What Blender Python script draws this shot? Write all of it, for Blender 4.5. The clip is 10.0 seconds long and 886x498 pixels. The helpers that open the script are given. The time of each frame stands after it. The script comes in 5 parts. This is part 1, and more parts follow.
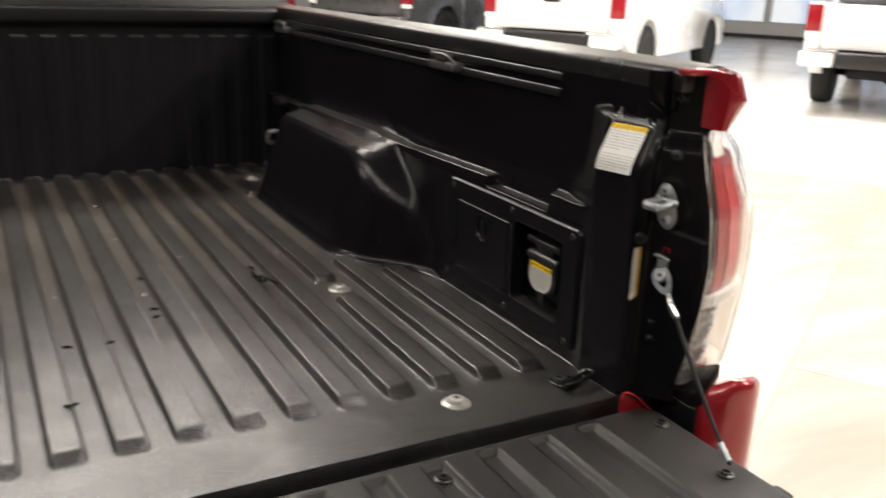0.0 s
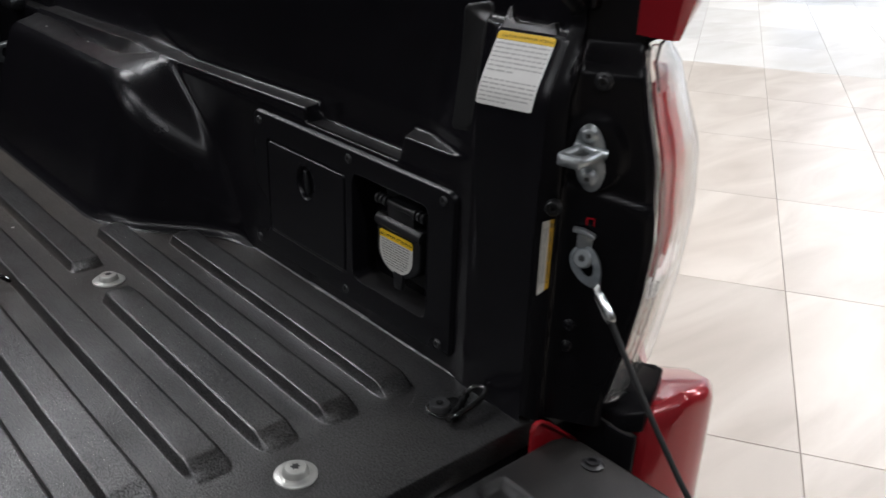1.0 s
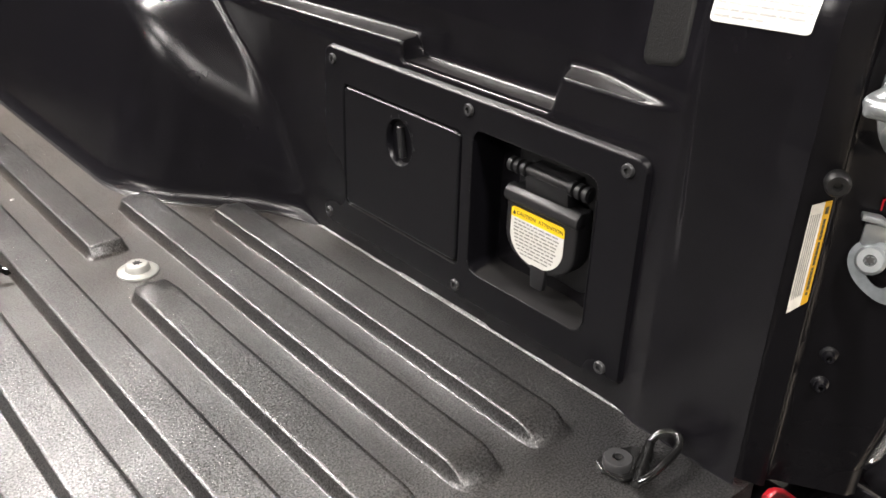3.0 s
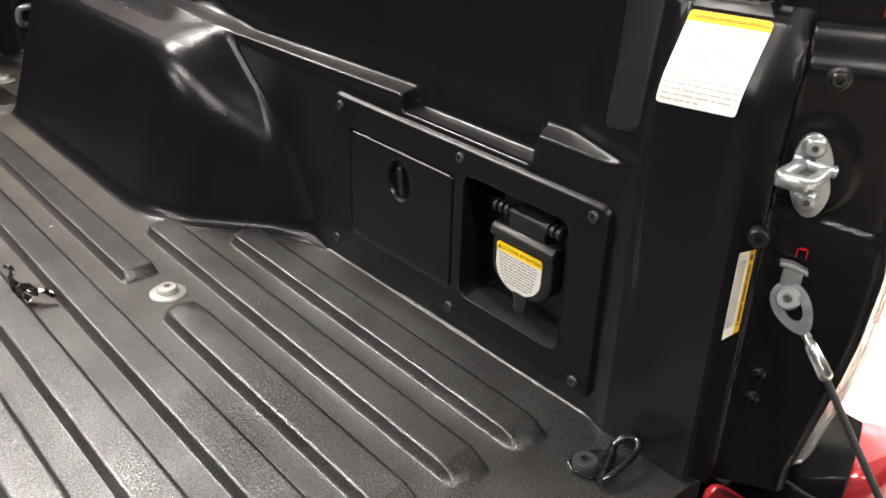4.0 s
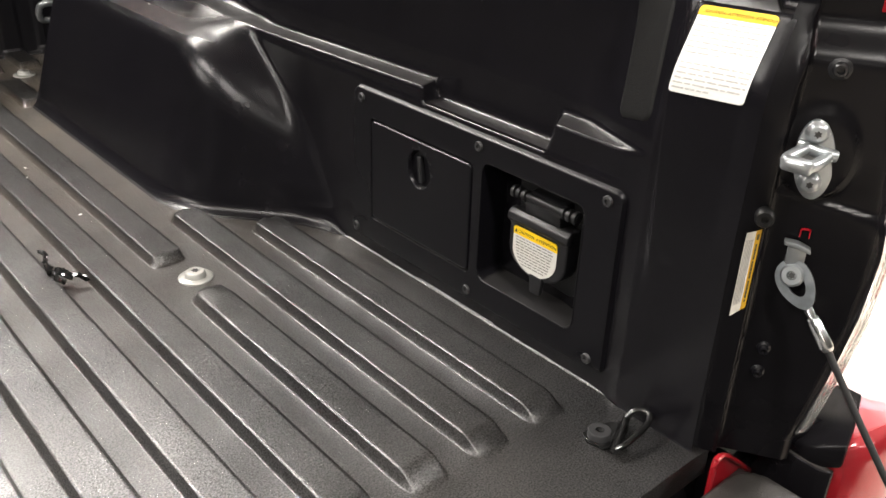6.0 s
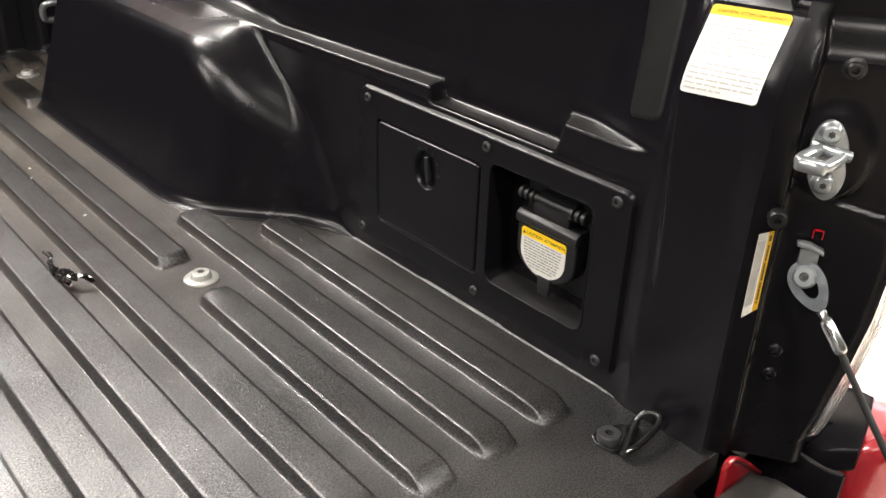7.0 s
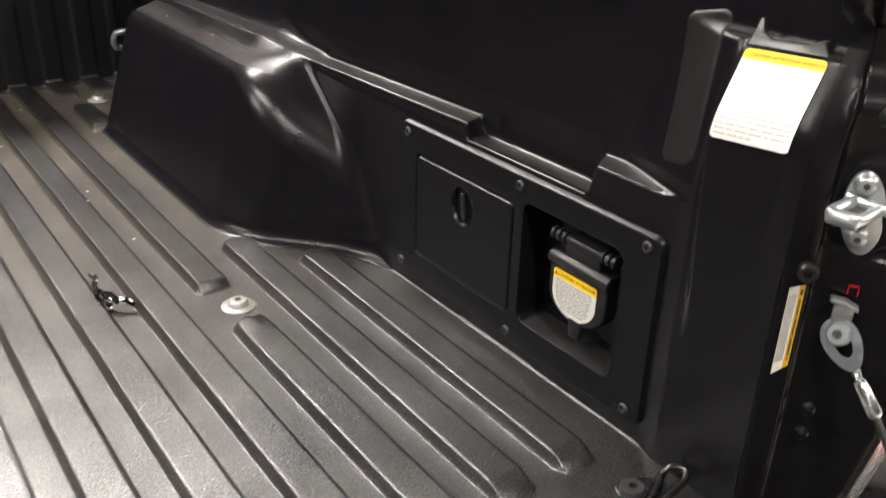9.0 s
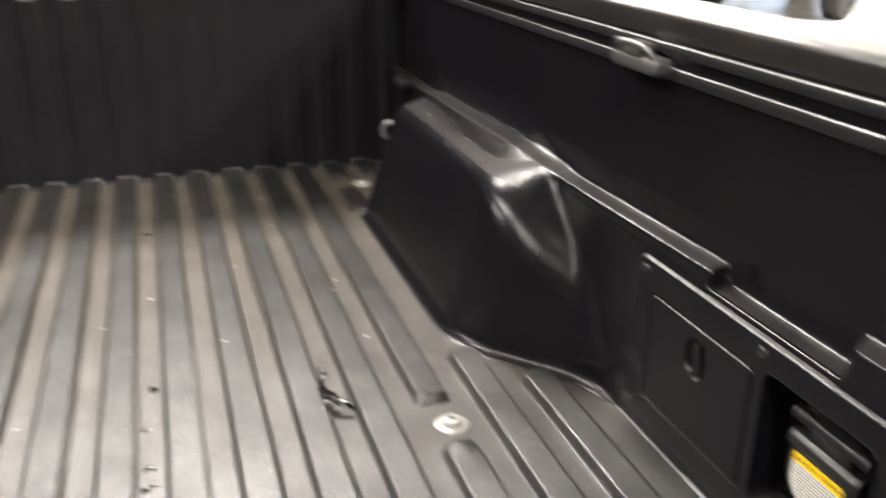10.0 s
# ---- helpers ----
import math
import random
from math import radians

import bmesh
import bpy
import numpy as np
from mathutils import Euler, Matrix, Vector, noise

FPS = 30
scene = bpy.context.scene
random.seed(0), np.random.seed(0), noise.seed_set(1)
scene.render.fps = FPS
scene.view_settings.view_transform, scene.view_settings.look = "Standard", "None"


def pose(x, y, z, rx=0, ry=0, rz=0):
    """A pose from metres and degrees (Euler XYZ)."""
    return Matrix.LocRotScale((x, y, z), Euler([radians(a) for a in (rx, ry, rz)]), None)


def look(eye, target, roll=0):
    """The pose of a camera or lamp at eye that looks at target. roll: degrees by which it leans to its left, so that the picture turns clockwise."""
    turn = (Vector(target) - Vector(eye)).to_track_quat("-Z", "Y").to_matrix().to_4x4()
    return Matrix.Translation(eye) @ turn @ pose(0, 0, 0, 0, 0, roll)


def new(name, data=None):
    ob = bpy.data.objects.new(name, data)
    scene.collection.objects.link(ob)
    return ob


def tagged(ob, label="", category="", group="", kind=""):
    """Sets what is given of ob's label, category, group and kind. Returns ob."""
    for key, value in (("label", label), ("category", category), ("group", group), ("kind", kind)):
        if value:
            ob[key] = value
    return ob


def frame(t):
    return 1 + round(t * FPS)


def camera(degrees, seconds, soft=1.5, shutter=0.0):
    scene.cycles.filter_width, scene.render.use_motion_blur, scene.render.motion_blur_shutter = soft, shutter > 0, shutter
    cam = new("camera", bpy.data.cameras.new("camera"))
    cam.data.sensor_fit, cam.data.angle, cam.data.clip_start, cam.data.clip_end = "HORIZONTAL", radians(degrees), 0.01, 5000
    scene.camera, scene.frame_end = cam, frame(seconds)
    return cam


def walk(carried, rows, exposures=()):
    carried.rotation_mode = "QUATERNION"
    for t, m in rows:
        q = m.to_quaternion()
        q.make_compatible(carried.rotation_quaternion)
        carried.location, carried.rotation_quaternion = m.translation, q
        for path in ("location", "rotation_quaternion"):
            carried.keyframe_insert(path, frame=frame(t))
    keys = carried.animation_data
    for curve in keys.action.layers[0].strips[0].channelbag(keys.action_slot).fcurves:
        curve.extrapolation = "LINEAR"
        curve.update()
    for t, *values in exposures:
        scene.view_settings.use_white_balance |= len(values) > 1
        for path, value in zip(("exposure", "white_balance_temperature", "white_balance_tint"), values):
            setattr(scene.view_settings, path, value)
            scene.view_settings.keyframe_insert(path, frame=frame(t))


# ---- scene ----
cam = camera(53.6, 10.0, shutter=0.35)

PATH = [
    (0, (-0.73, -0.825, 0.534), (0.189, 0.848, -0.061), 2.2),
    (0.2, (-0.681, -0.764, 0.518), (0.245, 0.663, -0.068), 2.1),
    (0.3, (-0.652, -0.729, 0.516), (0.427, 0.805, -0.179), 2.0),
    (0.5, (-0.595, -0.637, 0.511), (0.569, 0.794, -0.261), 2.3),
    (0.7, (-0.554, -0.558, 0.513), (0.533, 0.674, -0.222), 2.1),
    (1, (-0.527, -0.465, 0.494), (0.689, 0.895, -0.325), 2.1),
    (1.3, (-0.519, -0.382, 0.467), (0.568, 0.848, -0.271), 2.0),
    (1.5, (-0.522, -0.323, 0.454), (0.681, 1.037, -0.384), 2.0),
    (1.7, (-0.523, -0.286, 0.440), (0.551, 0.925, -0.346), 2.1),
    (2, (-0.498, -0.255, 0.425), (0.681, 1.082, -0.481), 2.0),
    (2.5, (-0.445, -0.198, 0.399), (0.733, 1.132, -0.52), 1.9),
    (3, (-0.454, -0.204, 0.406), (0.726, 1.13, -0.505), 1.9),
    (4.5, (-0.529, -0.292, 0.503), (0.65, 1.033, -0.421), 1.9),
    (5, (-0.541, -0.297, 0.498), (0.64, 1.029, -0.423), 2.0),
    (5.5, (-0.548, -0.292, 0.492), (0.634, 1.031, -0.432), 2.0),
    (7, (-0.549, -0.277, 0.487), (0.628, 1.049, -0.438), 1.9),
    (7.5, (-0.56, -0.292, 0.498), (0.625, 1.026, -0.427), 2.1),
    (8, (-0.562, -0.308, 0.479), (0.619, 1.017, -0.442), 2.1),
    (8.5, (-0.557, -0.311, 0.487), (0.621, 1.018, -0.434), 2.0),
    (8.8, (-0.537, -0.299, 0.484), (0.466, 0.959, -0.323), 2.0),
    (9, (-0.511, -0.292, 0.492), (0.555, 1.159, -0.38), 1.6),
    (9.3, (-0.470, -0.283, 0.501), (0.478, 1.033, -0.279), 1.9),
    (9.5, (-0.453, -0.278, 0.509), (0.541, 1.232, -0.347), 1.4),
    (9.7, (-0.442, -0.271, 0.513), (0.311, 1.188, -0.226), 0.9),
    (9.9, (-0.444, -0.256, 0.520), (0.161, 1.292, -0.170), 0.6),
    (10, (-0.454, -0.25, 0.539), (0.118, 1.516, -0.205), 0.5),
]
EXPOSURE = [(0, -1.68, 6850, 11), (0.3, -2.3, 6250, 11), (0.5, -2.62, 6100, 12), (1.0, -2.28, 5950, 11), (1.5, -1.0, 5400, 12), (2.0, 0.20, 6200, 12), (2.5, 0.38, 6400, 11), (3.0, -0.06, 6550, 12),
            (4.5, -0.43, 6650, 11), (9.0, -0.44, 6650, 11), (9.8, -0.34, 6700, 11), (10.0, -0.25, 6750, 11)]
walk(cam, [(t, look(eye, target, roll)) for t, eye, target, roll in PATH], EXPOSURE)

# ---- world and light ----
ZG = -0.75                      # showroom floor below the bed floor
TURN = math.atan2(0.523, 0.853)  # the tile grid and the room against the truck
world = bpy.data.worlds.new("world")
scene.world = world
world.use_nodes = True
world.node_tree.nodes["Background"].inputs[0].default_value = (0.9, 0.95, 1.0, 1)
world.node_tree.nodes["Background"].inputs[1].default_value = 0.3


def ceiling_lamp(u, v, su, sv, watts):
    d = bpy.data.lights.new("ceiling_lamp", "AREA")
    d.shape, d.size, d.size_y, d.energy, d.color = "RECTANGLE", su, sv, watts, (1.0, 0.965, 0.92)
    ob = new("ceiling_lamp", d)
    ob.matrix_world = pose(u, v, 3.36)
    return ob


# rows of lamps left of the truck, right of it, over and ahead of the cab, and over the far aisle
for x, y, w, h, watts in ((-4.2, -3.4, 0.35, 1.5, 50), (-3.6, -0.6, 0.5, 1.6, 160), (-3.6, 1.8, 0.5, 1.6, 240), (-6.8, 3.6, 0.5, 1.6, 400), (3.6, -3.0, 0.35, 1.5, 640), (2.35, 0.0, 0.4, 1.5, 450), (3.6, 1.6, 0.35, 1.5, 180), (3.2, 6.0, 0.35, 1.5, 1000),
                          (-0.9, -2.0, 0.35, 1.5, 240), (-0.8, 3.3, 2.0, 0.4, 450), (-0.5, 5.6, 3.0, 0.8, 590), (-0.5, 9.0, 3.0, 0.8, 1300),
                          (8.5, 2.0, 0.35, 1.5, 1050), (7.6, 7.0, 0.35, 1.5, 1200), (13.0, 5.0, 0.35, 1.5, 1200)):
    ceiling_lamp(x, y, w, h, watts)

# ---- materials ----


def material(name, color, rough=0.5, metal=0.0, vary=0.15, scale=30.0, bump=0.0, bump_scale=400.0, coat=0.0, stain=None, stain_scale=4.0, rough_vary=0.08, spec=0.5, dust_glare=None, bump_depth=0.001):
    """A plain surface with variation at two scales and fine relief."""
    m = bpy.data.materials.new(name)
    m.use_nodes = True
    nt = m.node_tree
    n, l = nt.nodes, nt.links
    b = n["Principled BSDF"]
    tc = n.new("ShaderNodeTexCoord")
    fine = n.new("ShaderNodeTexNoise")
    fine.inputs["Scale"].default_value, fine.inputs["Detail"].default_value = scale, 6
    big = n.new("ShaderNodeTexNoise")
    big.inputs["Scale"].default_value, big.inputs["Detail"].default_value = stain_scale, 4
    l.new(tc.outputs["Object"], fine.inputs["Vector"])
    l.new(tc.outputs["Object"], big.inputs["Vector"])
    ramp = n.new("ShaderNodeMapRange")
    ramp.inputs["From Min"].default_value, ramp.inputs["From Max"].default_value = 0.3, 0.7
    ramp.inputs["To Min"].default_value, ramp.inputs["To Max"].default_value = 1 - vary, 1 + vary
    l.new(fine.outputs["Fac"], ramp.inputs["Value"])
    mix = n.new("ShaderNodeMix")
    mix.data_type = "RGBA"
    mix.inputs["A"].default_value = (*color, 1)
    mix.inputs["B"].default_value = (*(stain or color), 1)
    sr = n.new("ShaderNodeMapRange")
    sr.inputs["From Min"].default_value, sr.inputs["From Max"].default_value = 0.42, 0.68
    l.new(big.outputs["Fac"], sr.inputs["Value"])
    l.new(sr.outputs["Result"], mix.inputs["Factor"])
    mul = n.new("ShaderNodeVectorMath")
    mul.operation = "SCALE"
    l.new(mix.outputs["Result"], mul.inputs[0])
    l.new(ramp.outputs["Result"], mul.inputs["Scale"])
    l.new(mul.outputs["Vector"], b.inputs["Base Color"])
    rr = n.new("ShaderNodeMapRange")
    rr.inputs["To Min"].default_value, rr.inputs["To Max"].default_value = max(0.02, rough - rough_vary), min(1, rough + rough_vary)
    l.new(big.outputs["Fac"], rr.inputs["Value"])
    l.new(rr.outputs["Result"], b.inputs["Roughness"])
    b.inputs["Metallic"].default_value = metal
    b.inputs["Coat Weight"].default_value = coat
    b.inputs["Coat Roughness"].default_value = 0.06
    b.inputs["Specular IOR Level"].default_value = spec
    if dust_glare:
        # paler up-facing faces: settled dust, and on some materials glare painted into the colour
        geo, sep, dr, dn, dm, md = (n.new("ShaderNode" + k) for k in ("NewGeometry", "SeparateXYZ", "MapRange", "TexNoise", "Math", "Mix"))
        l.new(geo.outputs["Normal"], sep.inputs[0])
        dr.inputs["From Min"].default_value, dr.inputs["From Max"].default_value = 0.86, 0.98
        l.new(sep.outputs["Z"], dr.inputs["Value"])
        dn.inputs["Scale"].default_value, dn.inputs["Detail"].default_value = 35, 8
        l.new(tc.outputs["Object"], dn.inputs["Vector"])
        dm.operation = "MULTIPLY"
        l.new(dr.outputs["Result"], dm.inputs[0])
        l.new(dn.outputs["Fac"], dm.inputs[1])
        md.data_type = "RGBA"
        md.inputs["B"].default_value = (*dust_glare, 1)
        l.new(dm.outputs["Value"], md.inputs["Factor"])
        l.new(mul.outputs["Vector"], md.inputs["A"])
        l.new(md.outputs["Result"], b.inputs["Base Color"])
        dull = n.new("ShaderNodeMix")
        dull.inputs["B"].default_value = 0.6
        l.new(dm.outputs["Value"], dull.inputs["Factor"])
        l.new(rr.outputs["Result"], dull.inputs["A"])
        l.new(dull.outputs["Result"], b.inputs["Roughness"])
    if bump:
        bt = n.new("ShaderNodeTexNoise")
        bt.inputs["Scale"].default_value, bt.inputs["Detail"].default_value = bump_scale, 3
        l.new(tc.outputs["Object"], bt.inputs["Vector"])
        bn = n.new("ShaderNodeBump")
        bn.inputs["Strength"].default_value, bn.inputs["Distance"].default_value = bump, bump_depth
        l.new(bt.outputs["Fac"], bn.inputs["Height"])
        l.new(bn.outputs["Normal"], b.inputs["Normal"])
    return m


M_FLOOR = material("bed_floor_composite", (0.0082, 0.0080, 0.0082), 0.325, spec=1.0, rough_vary=0.06, vary=0.4, scale=140, bump=0.9, bump_scale=1000, bump_depth=0.0004, stain=(0.0165, 0.0155, 0.0145), stain_scale=5)

M_GATE = material("tailgate_composite", (0.0070, 0.0071, 0.0080), 0.40, spec=0.42, rough_vary=0.04, vary=0.3, scale=140, bump=0.6, bump_scale=900, stain=(0.015, 0.0135, 0.012), stain_scale=5)


def swept_dust(m, color, y0, y1):
    """Dust left lying between the ribs, thicker towards the front end of the bed."""
    n, l = m.node_tree.nodes, m.node_tree.links
    b = n["Principled BSDF"]
    tc, sep, mr, no, mu, mx = (n.new("ShaderNode" + k) for k in ("TexCoord", "SeparateXYZ", "MapRange", "TexNoise", "Math", "Mix"))
    l.new(tc.outputs["Object"], sep.inputs[0])
    l.new(sep.outputs["Y"], mr.inputs["Value"])
    mr.inputs["From Min"].default_value, mr.inputs["From Max"].default_value = y0, y1
    no.inputs["Scale"].default_value, no.inputs["Detail"].default_value = 14, 9
    l.new(tc.outputs["Object"], no.inputs["Vector"])
    mu.operation = "MULTIPLY"
    low, both_m = n.new("ShaderNodeMapRange"), n.new("ShaderNodeMath")
    low.inputs["From Min"].default_value, low.inputs["From Max"].default_value = 0.0095, 0.002
    low.inputs["To Min"].default_value, low.inputs["To Max"].default_value = 0.03, 1.3
    l.new(sep.outputs["Z"], low.inputs["Value"])
    both_m.operation = "MULTIPLY"
    l.new(mr.outputs["Result"], both_m.inputs[0])
    l.new(low.outputs["Result"], both_m.inputs[1])
    l.new(both_m.outputs["Value"], mu.inputs[0])
    l.new(no.outputs["Fac"], mu.inputs[1])
    mu.use_clamp = True
    mx.data_type = "RGBA"
    mx.inputs["B"].default_value = (*color, 1)
    l.new(mu.outputs["Value"], mx.inputs["Factor"])
    l.new(b.inputs["Base Color"].links[0].from_socket, mx.inputs["A"])
    # scuffs and drag marks
    mp, sc, st, mx2 = (n.new("ShaderNode" + k) for k in ("Mapping", "TexNoise", "MapRange", "Mix"))
    mp.inputs["Rotation"].default_value, mp.inputs["Scale"].default_value = (0, 0, 0.5), (9.0, 1.6, 1.0)
    l.new(tc.outputs["Object"], mp.inputs["Vector"])
    sc.inputs["Scale"].default_value, sc.inputs["Detail"].default_value, sc.inputs["Distortion"].default_value = 9, 7, 1.6
    l.new(mp.outputs["Vector"], sc.inputs["Vector"])
    st.inputs["From Min"].default_value, st.inputs["From Max"].default_value, st.inputs["To Max"].default_value = 0.60, 0.72, 0.09
    l.new(sc.outputs["Fac"], st.inputs["Value"])
    mx2.data_type = "RGBA"
    mx2.inputs["B"].default_value = (0.082, 0.078, 0.074, 1)
    l.new(st.outputs["Result"], mx2.inputs["Factor"])
    l.new(mx.outputs["Result"], mx2.inputs["A"])
    l.new(mx2.outputs["Result"], b.inputs["Base Color"])
    gr, ad = n.new("ShaderNodeTexNoise"), n.new("ShaderNodeMath")
    gr.inputs["Scale"].default_value, gr.inputs["Detail"].default_value = 800, 2
    l.new(tc.outputs["Object"], gr.inputs["Vector"])
    ad.operation, ad.inputs[1].default_value, ad.inputs[2].default_value = "MULTIPLY_ADD", 0.34, -0.17
    l.new(gr.outputs["Fac"], ad.inputs[0])
    sm = n.new("ShaderNodeMath")
    sm.use_clamp = True
    l.new(b.inputs["Roughness"].links[0].from_socket, sm.inputs[0])
    l.new(ad.outputs["Value"], sm.inputs[1])
    l.new(sm.outputs["Value"], b.inputs["Roughness"])
    # worn grain: glossy pebbles, dull pores and dirt patches
    pe, pr, pa, par, pm = (n.new("ShaderNode" + k) for k in ("TexNoise", "MapRange", "TexNoise", "MapRange", "Math"))
    pe.inputs["Scale"].default_value, pe.inputs["Detail"].default_value, pe.inputs["Roughness"].default_value = 620, 3, 0.65
    pa.inputs["Scale"].default_value, pa.inputs["Detail"].default_value, pa.inputs["Distortion"].default_value = 13, 7, 0.6
    for a, c, lo, hi, t0, t1 in ((pe, pr, 0.38, 0.64, 0.25, 1.75), (pa, par, 0.36, 0.66, 0.80, 1.32)):
        l.new(tc.outputs["Object"], a.inputs["Vector"])
        l.new(a.outputs["Fac"], c.inputs["Value"])
        c.inputs["From Min"].default_value, c.inputs["From Max"].default_value = lo, hi
        c.inputs["To Min"].default_value, c.inputs["To Max"].default_value = t0, t1
    pm.operation = "MULTIPLY"
    l.new(pr.outputs["Result"], pm.inputs[0])
    l.new(par.outputs["Result"], pm.inputs[1])
    l.new(pm.outputs["Value"], b.inputs["Specular IOR Level"])


swept_dust(M_FLOOR, (0.095, 0.080, 0.064), 0.35, 1.1)
M_WALL = material("bed_wall_composite", (0.0052, 0.0048, 0.0061), 0.225, spec=0.22, rough_vary=0.02, vary=0.15, scale=40, bump=0.10, bump_scale=600, stain=(0.0056, 0.0052, 0.0062), stain_scale=6, dust_glare=(0.020, 0.019, 0.0185))
M_PANEL = material("black_panel_plastic", (0.0042, 0.0040, 0.0052), 0.28, spec=0.22, vary=0.1, scale=50, bump=0.15, bump_scale=900, dust_glare=(0.030, 0.029, 0.028))
M_STRIP = material("textured_rubber_strip", (0.0045, 0.0045, 0.0045), 0.45, spec=0.35, vary=0.2, scale=200, bump=0.35, bump_scale=700)
M_BLACK = material("black_plastic_satin", (0.008, 0.008, 0.009), 0.38, vary=0.1, bump=0.1)
# pale up-facing colour paints the light caught by the jamb's ledge
M_BLACKPAINT = material("black_painted_steel", (0.0042, 0.0039, 0.0046), 0.26, spec=0.13, vary=0.1, bump=0.04, dust_glare=(0.07, 0.065, 0.06))
# the pale top colour paints in glare on the rail, beyond its dust
M_RAIL = material("black_rail_plastic", (0.012, 0.012, 0.012), 0.30, spec=0.65, vary=0.2, scale=60, bump=0.12, stain=(0.02, 0.019, 0.018), dust_glare=(0.22, 0.21, 0.195))
M_CLEAT = material("grey_cast_metal", (0.12, 0.12, 0.12), 0.36, metal=0.6, vary=0.1)
M_ZINC = material("zinc_plated_steel", (0.40, 0.425, 0.435), 0.33, metal=0.8, vary=0.10, scale=80, stain=(0.35, 0.375, 0.385), stain_scale=60)
M_BOLT = material("pale_zinc_bolt", (0.46, 0.46, 0.43), 0.36, metal=0.45, vary=0.14, scale=80, stain=(0.38, 0.38, 0.36), stain_scale=60)
M_SCRAP = material("shiny_black_coating", (0.006, 0.006, 0.006), 0.12, spec=0.7, vary=0.1)
# up-facing colour holds both dust and the lit look of the foot tops
M_HEAD = material("bed_front_composite", (0.0064, 0.0061, 0.0075), 0.36, spec=0.4, vary=0.15, scale=40, bump=0.15, bump_scale=600, dust_glare=(0.13, 0.115, 0.095))
M_DARKSTEEL = material("dark_coated_steel", (0.06, 0.06, 0.06), 0.35, metal=0.6, vary=0.15)
M_EYELET = material("dull_zinc_plate", (0.20, 0.22, 0.235), 0.34, metal=0.85, vary=0.15, scale=120, stain=(0.26, 0.28, 0.29), stain_scale=60)
M_CRIMP = material("bright_crimped_steel", (0.56, 0.57, 0.57), 0.17, metal=1.0, vary=0.12, scale=90, bump=0.25, bump_scale=260, bump_depth=0.0006)
M_GREYBOLT = material("grey_bolt_coating", (0.032, 0.032, 0.033), 0.42, metal=0.3, vary=0.15)
M_RED = material("red_metallic_paint", (0.29, 0.008, 0.014), 0.28, metal=0.25, vary=0.05, scale=600, coat=1.0)
M_LABEL = material("white_label_paper", (0.82, 0.81, 0.78), 0.45, vary=0.03)
M_TANLABEL = material("aged_tan_label_paper", (0.58, 0.55, 0.48), 0.5, vary=0.08, scale=200)
M_AMBER = material("amber_label_print", (0.50, 0.27, 0.012), 0.5, vary=0.08)
M_GREYLABEL = material("dull_white_label_paper", (0.58, 0.57, 0.53), 0.5, vary=0.05)
M_INKMID = material("dark_grey_label_ink", (0.20, 0.195, 0.18), 0.5, vary=0.2, scale=900)
M_YELLOW = material("yellow_label_print", (0.85, 0.55, 0.01), 0.45, vary=0.04)
M_INKBROWN = material("faded_brown_label_ink", (0.30, 0.19, 0.012), 0.5, vary=0.1)
M_INK = material("grey_label_ink", (0.50, 0.49, 0.47), 0.5, vary=0.2, scale=900)
M_INKDARK = material("black_label_ink", (0.05, 0.045, 0.02), 0.5, vary=0.1)
M_GROUT = material("grey_grout", (0.30, 0.26, 0.22), 0.8, vary=0.15)
M_WHITEPAINT = material("white_wall_paint", (0.80, 0.79, 0.76), 0.6, vary=0.03, scale=5)
M_WALLGREY = material("grey_wall_paint", (0.28, 0.28, 0.27), 0.6, vary=0.03, scale=5)
M_CEILING = material("grey_ceiling_paint", (0.09, 0.09, 0.09), 0.8, vary=0.05, scale=3)
M_CARWHITE = material("white_car_paint", (0.80, 0.80, 0.79), 0.25, vary=0.02, coat=1.0)
M_CARGREY = material("dark_grey_car_paint", (0.07, 0.07, 0.075), 0.28, metal=0.3, vary=0.05, coat=1.0)
M_RUBBER = material("black_tyre_rubber", (0.010, 0.010, 0.010), 0.6, spec=0.3, vary=0.2, bump=0.3)
M_CHROME = material("chrome_trim", (0.75, 0.75, 0.75), 0.12, metal=1.0, vary=0.04)
M_REDLENS = material("red_lamp_plastic", (0.27, 0.004, 0.010), 0.25, vary=0.06, scale=120, coat=0.2)
M_REDCORE = material("bright_red_lamp_plastic", (0.42, 0.008, 0.012), 0.25, vary=0.06, scale=120, coat=0.2)


